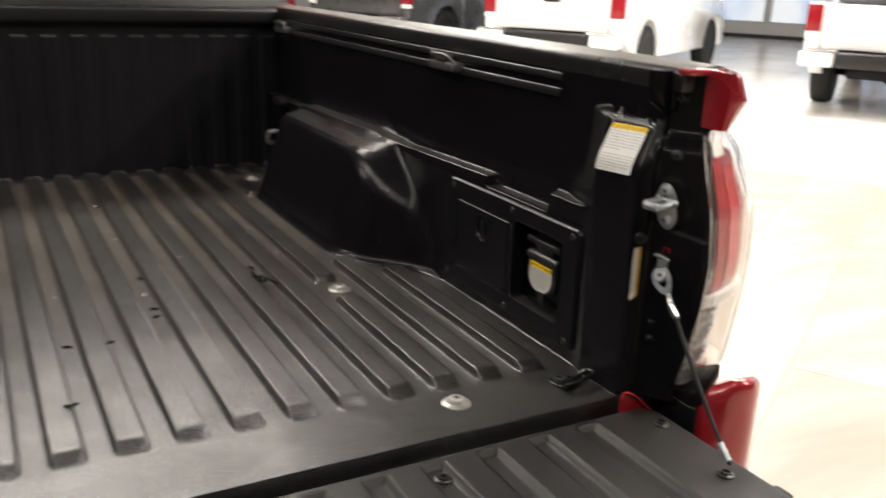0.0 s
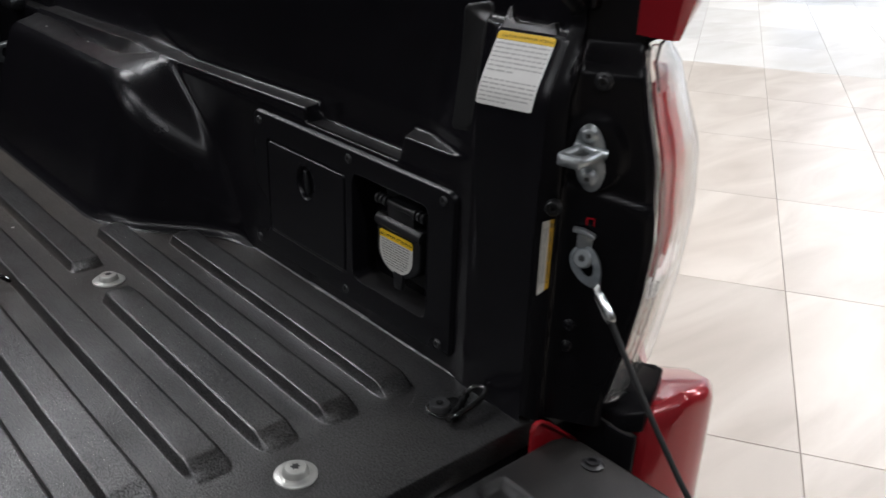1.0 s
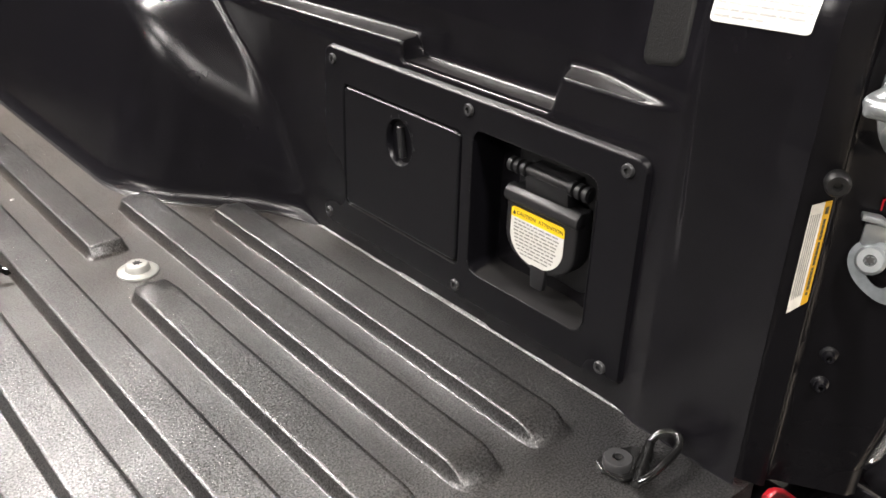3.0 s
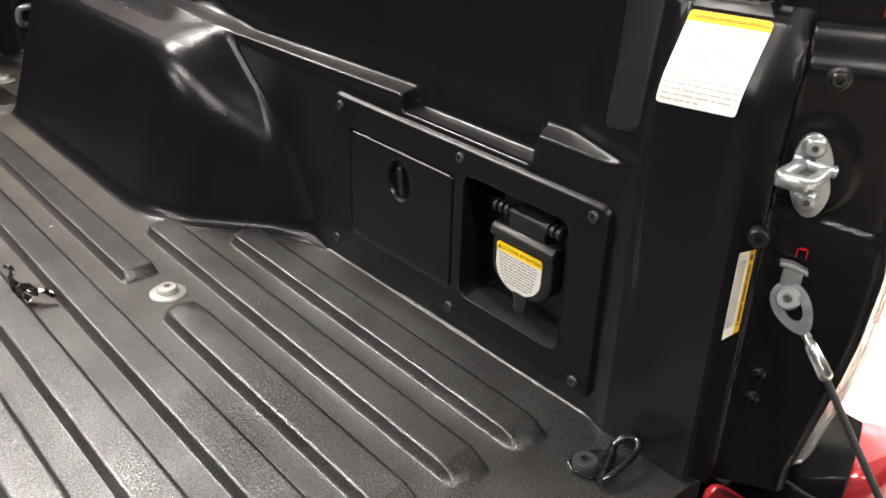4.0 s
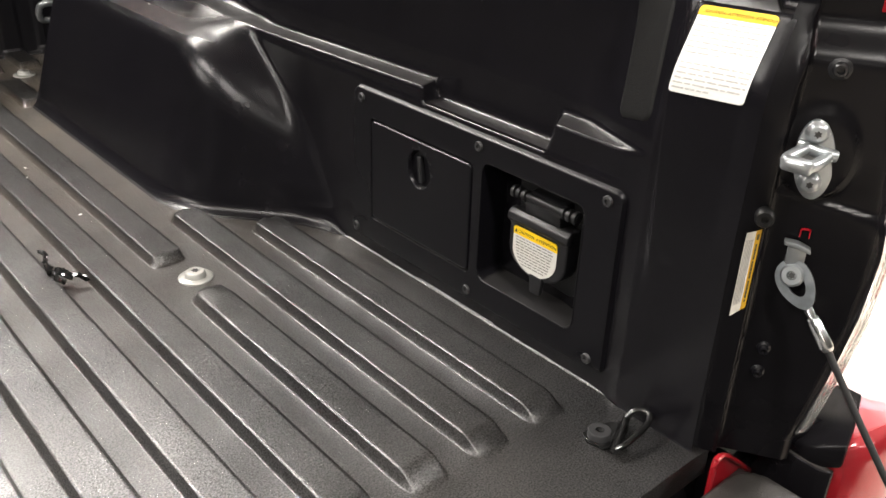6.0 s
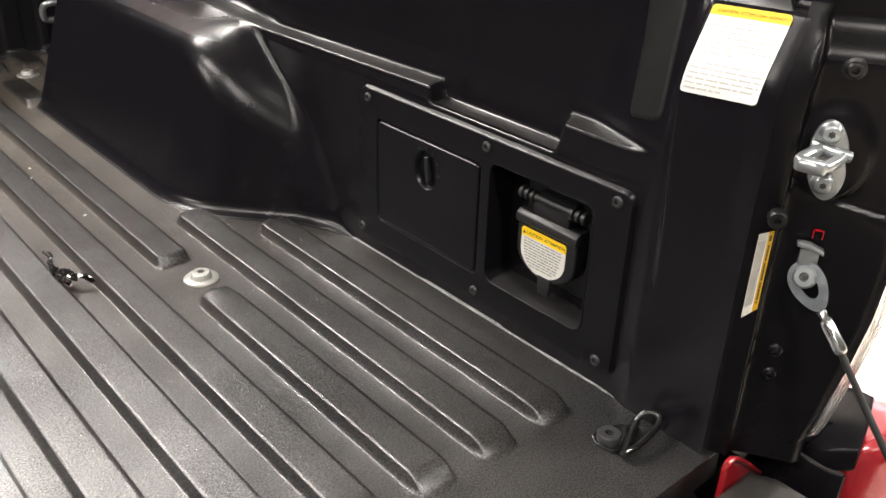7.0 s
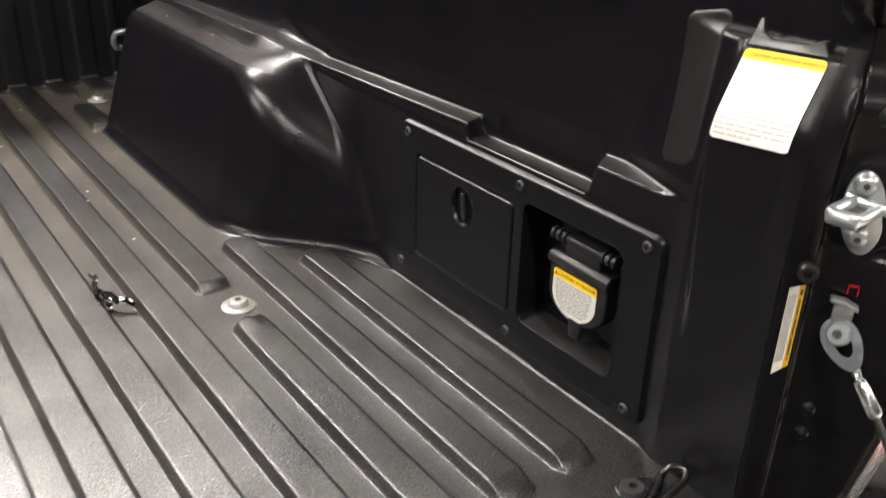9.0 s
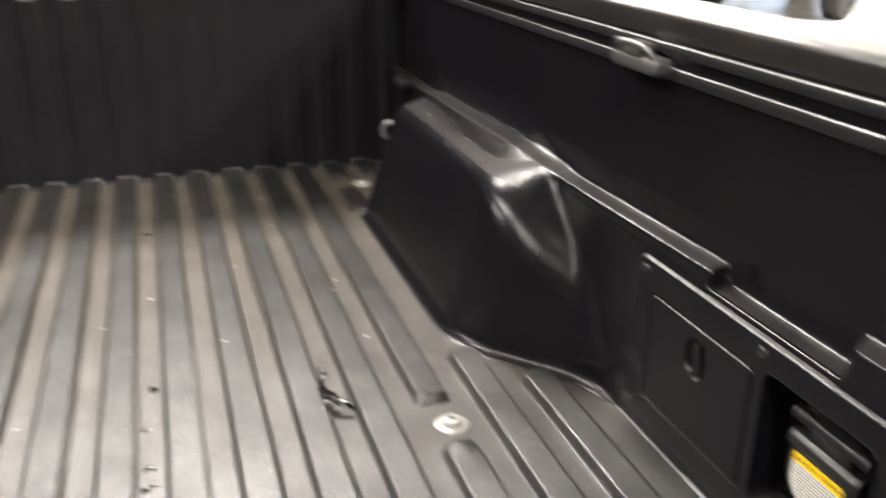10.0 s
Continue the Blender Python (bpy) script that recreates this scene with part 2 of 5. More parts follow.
def tile_material(name, a, b, rough):
    """Porcelain with streaky clouds and a tone of its own for each tile."""
    m = bpy.data.materials.new(name)
    m.use_nodes = True
    n, l = m.node_tree.nodes, m.node_tree.links
    bs = n["Principled BSDF"]
    geo, info, isl = n.new("ShaderNodeNewGeometry"), n.new("ShaderNodeObjectInfo"), n.new("ShaderNodeMath")
    add = n.new("ShaderNodeVectorMath")
    isl.operation = "ADD"
    l.new(info.outputs["Random"], isl.inputs[0])
    l.new(geo.outputs["Random Per Island"], isl.inputs[1])
    sh = n.new("ShaderNodeVectorMath")
    sh.operation = "SCALE"
    sh.inputs[0].default_value = (3.0, 7.0, 2.0)
    l.new(isl.outputs["Value"], sh.inputs["Scale"])
    l.new(geo.outputs["Position"], add.inputs[0])
    l.new(sh.outputs["Vector"], add.inputs[1])
    mp = n.new("ShaderNodeMapping")
    mp.inputs["Rotation"].default_value = (0, 0, -TURN)
    mp.inputs["Scale"].default_value = (0.7, 2.6, 1.0)
    l.new(add.outputs["Vector"], mp.inputs["Vector"])
    no = n.new("ShaderNodeTexNoise")
    no.inputs["Scale"].default_value, no.inputs["Detail"].default_value, no.inputs["Distortion"].default_value = 1.6, 8, 1.2
    l.new(mp.outputs["Vector"], no.inputs["Vector"])
    cr = n.new("ShaderNodeValToRGB")
    cr.color_ramp.elements[0].position, cr.color_ramp.elements[1].position = 0.32, 0.68
    cr.color_ramp.elements[0].color, cr.color_ramp.elements[1].color = (*a, 1), (*b, 1)
    l.new(no.outputs["Fac"], cr.inputs["Fac"])
    mr = n.new("ShaderNodeMapRange")
    mr.inputs["From Max"].default_value = 2.0
    mr.inputs["To Min"].default_value, mr.inputs["To Max"].default_value = 0.80, 1.14
    l.new(isl.outputs["Value"], mr.inputs["Value"])
    sc = n.new("ShaderNodeVectorMath")
    sc.operation = "SCALE"
    l.new(cr.outputs["Color"], sc.inputs[0])
    l.new(mr.outputs["Result"], sc.inputs["Scale"])
    l.new(sc.outputs["Vector"], bs.inputs["Base Color"])
    bs.inputs["Roughness"].default_value = rough
    return m


M_TILE = tile_material("beige_porcelain_tile", (0.44, 0.385, 0.325), (0.59, 0.535, 0.468), 0.36)
M_TILEW = tile_material("white_porcelain_tile", (0.72, 0.69, 0.64), (0.80, 0.78, 0.74), 0.2)


def clear_plastic():
    m = bpy.data.materials.new("clear_lens_plastic")
    m.use_nodes = True
    b = m.node_tree.nodes["Principled BSDF"]
    b.inputs["Base Color"].default_value = (0.92, 0.91, 0.89, 1)
    b.inputs["Roughness"].default_value = 0.02
    b.inputs["Transmission Weight"].default_value = 0.98
    b.inputs["IOR"].default_value = 1.45
    return m


M_CLEAR = clear_plastic()
M_GLASS = clear_plastic()
M_GLASS.name = "window_glass"
M_GLASS.node_tree.nodes["Principled BSDF"].inputs["Transmission Weight"].default_value = 1.0
M_GLASS.node_tree.nodes["Principled BSDF"].inputs["Base Color"].default_value = (0.9, 0.93, 0.92, 1)
M_GLASS.node_tree.nodes["Principled BSDF"].inputs["Roughness"].default_value = 0.0


def glow(name, color, strength):
    m = bpy.data.materials.new(name)
    m.use_nodes = True
    n, l = m.node_tree.nodes, m.node_tree.links
    b = n["Principled BSDF"]
    tc, no = n.new("ShaderNodeTexCoord"), n.new("ShaderNodeTexNoise")
    no.inputs["Scale"].default_value = 0.6
    l.new(tc.outputs["Object"], no.inputs["Vector"])
    cr = n.new("ShaderNodeValToRGB")
    cr.color_ramp.elements[0].position, cr.color_ramp.elements[1].position = 0.4, 0.6
    cr.color_ramp.elements[0].color, cr.color_ramp.elements[1].color = (*color, 1), (0.75, 0.8, 0.85, 1)
    l.new(no.outputs["Fac"], cr.inputs["Fac"])
    l.new(cr.outputs["Color"], b.inputs["Emission Color"])
    b.inputs["Emission Strength"].default_value = strength
    return m


M_OUTSIDE = glow("daylight_outside", (0.25, 0.45, 0.8), 2.6)

# ---- building helpers ----


def part(name, bm, mat, parent=None, label="", smooth=True):
    """Link a bmesh as one mesh object, under a thing or a part."""
    me = bpy.data.meshes.new(name)
    bm.normal_update()
    bm.to_mesh(me)
    bm.free()
    me.materials.append(mat)
    if smooth:
        me.polygons.foreach_set("use_smooth", [True] * len(me.polygons))
        if name not in ("bed_floor", "bed_side", "tailgate", "tailgate_jamb", "headboard"):
            me.set_sharp_from_angle(angle=math.radians(42))
    ob = new(name, me)
    if parent is not None:
        ob.parent = parent
        ob.matrix_parent_inverse = PLACE.get(parent.name, Matrix()).inverted()
    if label:
        ob["label"] = label
    ob.visible_shadow = mat.name not in ("window_glass", "clear_lens_plastic")
    return ob


PLACE = {}


def thing(name, place, label, category, group="", kind=""):
    """An empty at a thing's base; its parts are given in world places."""
    ob = new(name)
    ob.location = place
    PLACE[ob.name] = Matrix.Translation(place)
    return tagged(ob, label, category, group, kind)


def box(x0, x1, y0, y1, z0, z1, bevel=0.0, seg=2):
    bm = bmesh.new()
    bmesh.ops.create_cube(bm, size=1, matrix=Matrix.LocRotScale(((x0 + x1) / 2, (y0 + y1) / 2, (z0 + z1) / 2), None, (x1 - x0, y1 - y0, z1 - z0)))
    if bevel:
        bmesh.ops.bevel(bm, geom=bm.edges[:], offset=bevel, segments=seg, affect="EDGES", profile=0.5)
    return bm


def lathe(profile, n=32):
    """Turn (radius, height) pairs about z."""
    bm = bmesh.new()
    rings = []
    for r, h in profile:
        rings.append([bm.verts.new((r * math.cos(2 * math.pi * i / n), r * math.sin(2 * math.pi * i / n), h)) for i in range(n)])
    for a, b in zip(rings, rings[1:]):
        for i in range(n):
            bm.faces.new((a[i], a[(i + 1) % n], b[(i + 1) % n], b[i]))
    bm.faces.new(rings[0][::-1])
    bm.faces.new(rings[-1])
    return bm


def moved(bm, m):
    bmesh.ops.transform(bm, matrix=m, verts=bm.verts)
    return bm


def joined(*bms):
    out = bmesh.new()
    for b in bms:
        me = bpy.data.meshes.new("tmp")
        b.to_mesh(me)
        b.free()
        out.from_mesh(me)
        bpy.data.meshes.remove(me)
    return out


def tube(points, radius, n=12, closed=False):
    """A round bar along points."""
    pts = [Vector(p) for p in points]
    bm = bmesh.new()
    rings = []
    up = Vector((0.31, 0.17, 0.93))
    for i, p in enumerate(pts):
        a = pts[i - 1] if (i or closed) else p
        b = pts[(i + 1) % len(pts)] if (closed or i + 1 < len(pts)) else p
        d = (b - a).normalized()
        e = d.cross(up).normalized()
        f = d.cross(e).normalized()
        rings.append([bm.verts.new(p + radius * (math.cos(2 * math.pi * k / n) * e + math.sin(2 * math.pi * k / n) * f)) for k in range(n)])
    pairs = list(zip(rings, rings[1:])) + ([(rings[-1], rings[0])] if closed else [])
    for a, b in pairs:
        for k in range(n):
            bm.faces.new((a[k], a[(k + 1) % n], b[(k + 1) % n], b[k]))
    if not closed:
        bm.faces.new(rings[0][::-1])
        bm.faces.new(rings[-1])
    bmesh.ops.recalc_face_normals(bm, faces=bm.faces[:])
    return bm


def flowing(points, n=5):
    """A smooth run of points through the given ones."""
    p = [Vector(q) for q in points]
    p = [2 * p[0] - p[1]] + p + [2 * p[-1] - p[-2]]
    run = []
    for a, b, c, d in zip(p, p[1:], p[2:], p[3:]):
        for i in range(n):
            t = i / n
            run.append(0.5 * (2 * b + (c - a) * t + (2 * a - 5 * b + 4 * c - d) * t * t + (3 * b - a - 3 * c + d) * t ** 3))
    return run + [p[-2]]


def prism(outline, lo, hi, axis="z", bevel=0.0, seg=2):
    """An outline of (a, b) pairs pushed from lo to hi along an axis."""
    bm = bmesh.new()

    def at(a, b, c):
        return {"z": (a, b, c), "x": (c, a, b), "y": (a, c, b)}[axis]
    low = [bm.verts.new(at(a, b, lo)) for a, b in outline]
    top = [bm.verts.new(at(a, b, hi)) for a, b in outline]
    bm.faces.new(low[::-1])
    bm.faces.new(top)
    k = len(outline)
    for i in range(k):
        bm.faces.new((low[i], low[(i + 1) % k], top[(i + 1) % k], top[i]))
    bmesh.ops.recalc_face_normals(bm, faces=bm.faces[:])
    if bevel:
        bmesh.ops.bevel(bm, geom=bm.edges[:], offset=bevel, segments=seg, affect="EDGES", profile=0.5)
    return bm


def sheet(X, Y, Z):
    """A sheet of quads from three grids."""
    bm = bmesh.new()
    r, c = X.shape
    vs = [[bm.verts.new((X[i, j], Y[i, j], Z[i, j])) for j in range(c)] for i in range(r)]
    for i in range(r - 1):
        for j in range(c - 1):
            bm.faces.new((vs[i][j], vs[i][j + 1], vs[i + 1][j + 1], vs[i + 1][j]))
    return bm


def step01(v):
    v = np.clip(v, 0, 1)
    return v * v * (3 - 2 * v)


def smin(a, b, k):
    h = np.clip(0.5 + 0.5 * (b - a) / k, 0, 1)
    return b * (1 - h) + a * h - k * h * (1 - h)


def smax(a, b, k):
    return -smin(-a, -b, k)


def rrect(a, b, a0, a1, b0, b1, r):
    """Signed distance to a rectangle with round corners."""
    qa = np.abs(a - (a0 + a1) / 2) - (a1 - a0) / 2 + r
    qb = np.abs(b - (b0 + b1) / 2) - (b1 - b0) / 2 + r
    return np.hypot(np.maximum(qa, 0), np.maximum(qb, 0)) + np.minimum(np.maximum(qa, qb), 0) - r


# ---- the showroom ----
CT, ST = math.cos(TURN), math.sin(TURN)
ROOM = Matrix.Rotation(TURN, 4, "Z")
U0, U1, V0, V1, ZC = -9.0, 24.0, -13.0, 16.0, 3.4
ground = part("floor", moved(box(U0, U1, V0, V1, ZG - 0.2, ZG - 0.003), ROOM), M_GROUT, smooth=False)
tagged(ground, "beige and white porcelain tile showroom floor with thin grout joints", "floor", kind="structure")
ceiling = part("ceiling", moved(box(U0, U1, V0, V1, ZC, ZC + 0.2), ROOM), M_CEILING, smooth=False)
tagged(ceiling, "dark grey showroom ceiling above the parked trucks", "ceiling", kind="structure")
# south and west walls are unseen; their grey keeps reflections in the bed dark
for nm, a in (("wall_north", (U0 - 0.2, U1 + 0.2, V1, V1 + 0.2)), ("wall_south", (U0 - 0.2, U1 + 0.2, V0 - 0.2, V0)), ("wall_west", (U0 - 0.2, U0, V0, V1))):
    w = part(nm, moved(box(a[0], a[1], a[2], a[3], ZG - 0.2, ZC + 0.2), ROOM), M_WHITEPAINT if nm == "wall_north" else M_WALLGREY, smooth=False)
    tagged(w, "plain painted showroom wall", "wall", kind="structure")
# the glazed wall behind the trucks
east = part("wall_east", moved(joined(box(U1, U1 + 0.25, V0, V1, ZG - 0.2, ZG + 0.42, 0.01), box(U1, U1 + 0.25, V0, V1, 2.3, ZC + 0.2, 0.01)), ROOM), M_WHITEPAINT, smooth=False)
tagged(east, "white low wall and header round a row of showroom windows", "wall", kind="structure")
base = part("baseboard", moved(box(U1 - 0.03, U1 - 0.001, V0, V1, ZG, ZG + 0.09, 0.004), ROOM), M_DARKSTEEL, smooth=False)
tagged(base, "dark baseboard along the glazed showroom wall", "baseboard", kind="structure")
win = thing("window_1", ROOM @ Vector((U1 + 0.1, 1.5, ZG + 0.42)), "showroom window row with white frames and daylight behind", "window", kind="structure")
for i in range(21):
    v = V0 + 0.05 + i * (V1 - V0 - 0.1) / 20
    part("window_frame", moved(box(U1 + 0.05, U1 + 0.2, v - 0.09, v + 0.09, ZG + 0.42, 2.3, 0.01), ROOM), M_WHITEPAINT, win, smooth=False)
backdrop = part("backdrop", moved(box(U1 + 1.5, U1 + 1.55, V0 - 4, V1 + 4, ZG - 0.2, ZC + 1), ROOM), M_OUTSIDE, smooth=False)
tagged(backdrop, "blurred blue daylight outside the showroom windows", "backdrop", kind="structure")

# ---- the truck bed ----
CX = -0.675                     # middle line of the bed
truck = thing("pickup_truck", (CX, 0.8, ZG), "red pickup truck with black composite bed and open tailgate", "truck")
MIRROR = Matrix.Translation((2 * CX, 0, 0)) @ Matrix.Diagonal((-1, 1, 1, 1))


def lathe_x(profile, n=20):
    """A turned body along x, from (place, radius) pairs."""
    return moved(lathe([(r, x) for x, r in profile], n), Matrix.Rotation(math.radians(90), 4, "Y"))


def mirror_x(bm):
    bmesh.ops.transform(bm, matrix=MIRROR, verts=bm.verts)
    bmesh.ops.reverse_faces(bm, faces=bm.faces[:])
    return bm


def both(name, make, mat, parent, label="", smooth=True):
    """The same part on the two sides of the bed; gives back the one on the right."""
    part(name, mirror_x(make()), mat, parent, label, smooth)
    return part(name, make(), mat, parent, label, smooth)


# floor sheet: raised ribs with ramped ends, flat rear band
PITCH, RIBW, RIBH = 0.0683, 0.043, 0.0115
ribs = []
for k in range(19):
    xl = -0.0815 - k * PITCH
    if k in (0, 18):
        ribs += [(xl, 0.106, 0.606), (xl, 1.275, 1.375), (xl, 1.45, 1.56)]
    elif k in (1, 17):
        ribs += [(xl, 0.106, 0.688), (xl, 1.222, 1.37), (xl, 1.45, 1.56)]
    elif k in (2, 16):
        ribs += [(xl, 0.106, 0.494), (xl, 0.575, 1.56)]
    else:
        ribs += [(xl, 0.106, 1.56)]
xs = []
for k in range(19):
    xl = -0.0815 - k * PITCH
    xs += [xl + d for d in (-0.001, 0.0, 0.0006, 0.0012, 0.0018, 0.0024, 0.003, 0.0036, 0.0042, 0.0046, 0.0050, 0.008, 0.0215, 0.035, 0.038, 0.0384, 0.0388, 0.0394, 0.04, 0.0406, 0.0412, 0.0418, 0.0424, 0.043, 0.044, 0.054)]
xs = np.array(sorted(xs + [0.045, 0.03, 0.02, 0.01, 0.0, -0.01, -0.03, 2 * CX - 0.045, 2 * CX - 0.03, 2 * CX, 2 * CX + 0.02]))
ys = np.unique(np.round(np.concatenate([np.arange(0.0, 0.09, 0.015), np.arange(0.09, 0.16, 0.003), np.arange(0.16, 0.48, 0.02), np.arange(0.48, 0.72, 0.003),
                                        np.arange(0.72, 1.2, 0.03), np.arange(1.2, 1.30, 0.005), np.arange(1.3, 1.56, 0.008)]), 5))
X, Y = np.meshgrid(xs, ys)
Z = np.zeros_like(X)
for xl, a, b in ribs:
    d = -rrect(X, Y, xl, xl + RIBW, a, b + (0.05 if b > 1.5 else 0), 0.0195 if a < 0.2 else 0.011)
    ramp_rear = step01((Y - a) / (0.030 if a < 0.2 else 0.010))
    Z = np.maximum(Z, RIBH * np.clip(d / 0.0048, 0, 1) ** 1.65 * ramp_rear)
bed_floor = part("bed_floor", sheet(X, Y, Z), M_FLOOR, truck, "dusty black ribbed composite bed floor")
part("floor_edge", box(2 * CX - 0.02, 0.02, 0.0, 0.012, -0.03, -0.0015, 0.002), M_FLOOR, bed_floor)
part("bed_sill", box(2 * CX - 0.02, 0.02, 0.004, 0.05, -0.22, -0.031, 0.004), M_BLACKPAINT, truck, "black painted steel sill under the bed floor")


# side liner: wheel arch, ledges, panel block and rear post in one moulding
def liner(x, y, z):
    wall = 0.0345 - x
    pocket = np.minimum(np.minimum(y - 0.135, 0.289 - y), np.minimum(z - 0.035, 0.19 - z))
    face = 0.005 + 0.05 * (pocket > 0)
    low = smax(face - x, z - 0.207, 0.0035)
    zt = 0.224 - 0.022 * (y - 0.39)
    high = smax(smax(0.005 - x, z - zt, 0.0045), 0.376 + 0.35 * (x - 0.01) - y, 0.006)
    wedge = smax(smax(face - x, z - 0.236, 0.003), y - 0.200 - 0.6 * (x - 0.005) + 0.25 * (z - 0.22), 0.005)
    bulge = 0.013 * np.clip((y - 0.022) / 0.052, 0, 1) * step01((z - 0.10) / 0.19)
    flat = np.clip((y - 0.082) / 0.012, 0, 1)
    lean = (1 - flat) * 0.22 * (np.sqrt((z - 0.312) ** 2 + 0.012 ** 2) + z - 0.312) + flat * 0.18 * np.maximum(z - 0.25, 0)
    px = 0.0345 * np.clip((y - 0.088) / 0.100, 0, 1) - bulge * np.clip((0.0815 - y) / 0.006, 0, 1) + lean
    turn_r = 0.0001 + 0.04 * step01((z - 0.19) / 0.10)
    inset = np.clip(0.016 - y, 0, 0.0145) * step01((z - 0.19) / 0.10)
    px = px + turn_r - np.sqrt(np.maximum(turn_r ** 2 - inset ** 2, 0))
    post = smax(px - x, z - 0.363, 0.003)
    side = (-0.122 + 0.29 * z - x) * 0.96
    top = (z - (0.197 + 0.31 * (x + 0.065))) * 0.955
    top = smax(top, z - zt, 0.004)
    diag = -0.717 * (x + 0.122) - 0.6215 * (y - 0.722) + 0.190 * z
    facet = -0.256 * (x - 0.005) - 0.602 * (y - 0.735) + 0.757 * (z - 0.2225)
    front = y - 1.255 + 0.12 * z
    flank = smax(side - 0.003, diag - 0.012, 0.042)
    crown = smax(top - 0.003, facet - 0.003, 0.033 - 0.016 * step01((x + 0.04) / 0.04))
    well = smax(smax(flank, crown, 0.014 + 0.012 * step01((0.80 - y) / 0.09)), front, 0.03)
    f = smin(wall, smin(low, high, 0.004), 0.006)
    f = smin(smin(f, wedge, 0.004), post, 0.008)
    f = smin(f, well, 0.014 + 0.038 * step01((-facet - 0.010) / 0.045) * (0.4 + 0.6 * step01((z - 0.01) / 0.06)))
    return smin(f, z + 0.0015, 0.003 + 0.017 * step01((y - 0.5) / 0.04))


def liner_sheet():
    yy = np.unique(np.round(np.concatenate([np.arange(0.006, 0.42, 0.002), np.arange(0.192, 0.232, 0.0007), np.arange(0.366, 0.392, 0.0007), np.arange(0.42, 0.56, 0.005), np.arange(0.56, 0.90, 0.003), np.arange(0.90, 1.2, 0.012), np.arange(1.2, 1.565, 0.006)]), 5))
    w = np.arange(-0.115, 0.3175, 0.0019)
    W, YY = np.meshgrid(w, yy)
    q = math.sqrt(0.5)
    s = np.full_like(W, -0.45)
    done = np.zeros(W.shape, bool)
    for _ in range(170):
        done |= liner((W + s) * q, YY, (W - s) * q) < 0
        s = np.where(done, s, s + 0.004)
    lo, hi = s - 0.004, s.copy()
    for _ in range(12):
        mid = (lo + hi) / 2
        inside = liner((W + mid) * q, YY, (W - mid) * q) < 0
        hi = np.where(inside, mid, hi)
        lo = np.where(inside, lo, mid)
    return (W + hi) * q, YY, (W - hi) * q


def on_liner(Y, Z, proud=0.0008):
    """Where the moulding's face stands at each (y, z), a little proud of it."""
    lo, hi = np.full_like(Y, -0.2), np.full_like(Y, 0.2)
    for _ in range(30):
        mid = (lo + hi) / 2
        inside = liner(mid, Y, Z) < 0
        hi, lo = np.where(inside, mid, hi), np.where(inside, lo, mid)
    return lo - proud


LX, LY, LZ = liner_sheet()
bed_side = both("bed_side", lambda: sheet(LX, LY, LZ), M_WALL, truck, "black moulded composite bed side with wheel arch")

# front wall of the bed, corrugated upright
hx = np.arange(2 * CX - 0.06, 0.0601, 0.0033)
hz = np.concatenate([np.arange(-0.002, 0.03, 0.0016), np.arange(0.03, 0.34, 0.04), np.arange(0.34, 0.375, 0.003), [0.40]])
HX, HZ = np.meshgrid(hx, hz)
phase = (HX + 0.0815 + 50 * PITCH) % PITCH
rib = step01(phase / 0.007) * step01((RIBW - phase) / 0.007)
HY = 1.553 + 0.02 * HZ - 0.0024 * rib * step01((0.362 - HZ) / 0.006) - 0.008 * step01((0.004 + 0.010 * rib - HZ) / 0.0016)
head = part("headboard", sheet(HX, HY, HZ), M_HEAD, truck, "black corrugated bed front wall")
part("top_trim", box(2 * CX - 0.06, 0.06, 1.535, 1.63, 0.392, 0.432, 0.008, 3), M_BLACK, head, "black plastic cap on the bed front wall")

# rails, tie-down rails and cleats
rail = both("bed_rail", lambda: prism([(0.034, 0.408), (0.034, 0.432), (0.039, 0.4370), (0.088, 0.4418), (0.108, 0.437), (0.108, 0.41)], -0.02, 1.64, "y", 0.003), M_RAIL, truck, "black plastic cap along the bed rail, dust and painted glare on top")
both("wall_top", lambda: box(0.049, 0.085, 0.0, 1.6, 0.25, 0.41), M_WALL, rail)
deck = both("deck_rail", lambda: joined(box(0.030, 0.052, 0.225, 1.53, 0.395, 0.4055, 0.002), box(0.030, 0.052, 0.225, 1.53, 0.371, 0.3830, 0.002), box(0.044, 0.052, 0.225, 1.53, 0.379, 0.396)), M_BLACK, truck, "black slotted tie-down rail")
# thin pale beads added to draw the highlight along both rail edges
for ez in (0.4052, 0.3827):
    both("edge_highlight", lambda: tube([(0.0308, 0.228, ez), (0.0308, 1.527, ez)], 0.0013, 8), M_RAIL, deck, "thin pale bead drawing the highlight of the rail edge")
for cy in (0.56, 1.46):
    both("cleat", lambda: joined(box(0.010, 0.036, cy - 0.046, cy + 0.046, 0.374, 0.392, 0.006, 3), box(0.008, 0.030, cy - 0.018, cy + 0.018, 0.390, 0.404, 0.004, 3),
                                 tube(flowing([(0.016, cy - 0.040, 0.388), (0.010, cy - 0.030, 0.400), (0.010, cy, 0.4025), (0.010, cy + 0.030, 0.400), (0.016, cy + 0.040, 0.388)]), 0.0036)), M_CLEAT, deck, "grey metal sliding tie-down cleat")

# textured strip on the upper wall
SA, SB = np.meshgrid(np.linspace(0, 1, 27), np.linspace(0, 1, 61))
sd = rrect(SA * 0.042, SB * 0.118, 0.0005, 0.0415, 0.0005, 0.1175, 0.008)
SZ = 0.2545 + 0.116 * SB + 0.009 * (1 - SA)
SY = 0.0990 + 0.042 * SA + 0.006 * SB
SX = on_liner(SY, SZ, 0.0) + 0.001 - 0.0026 * step01(-sd / 0.002)
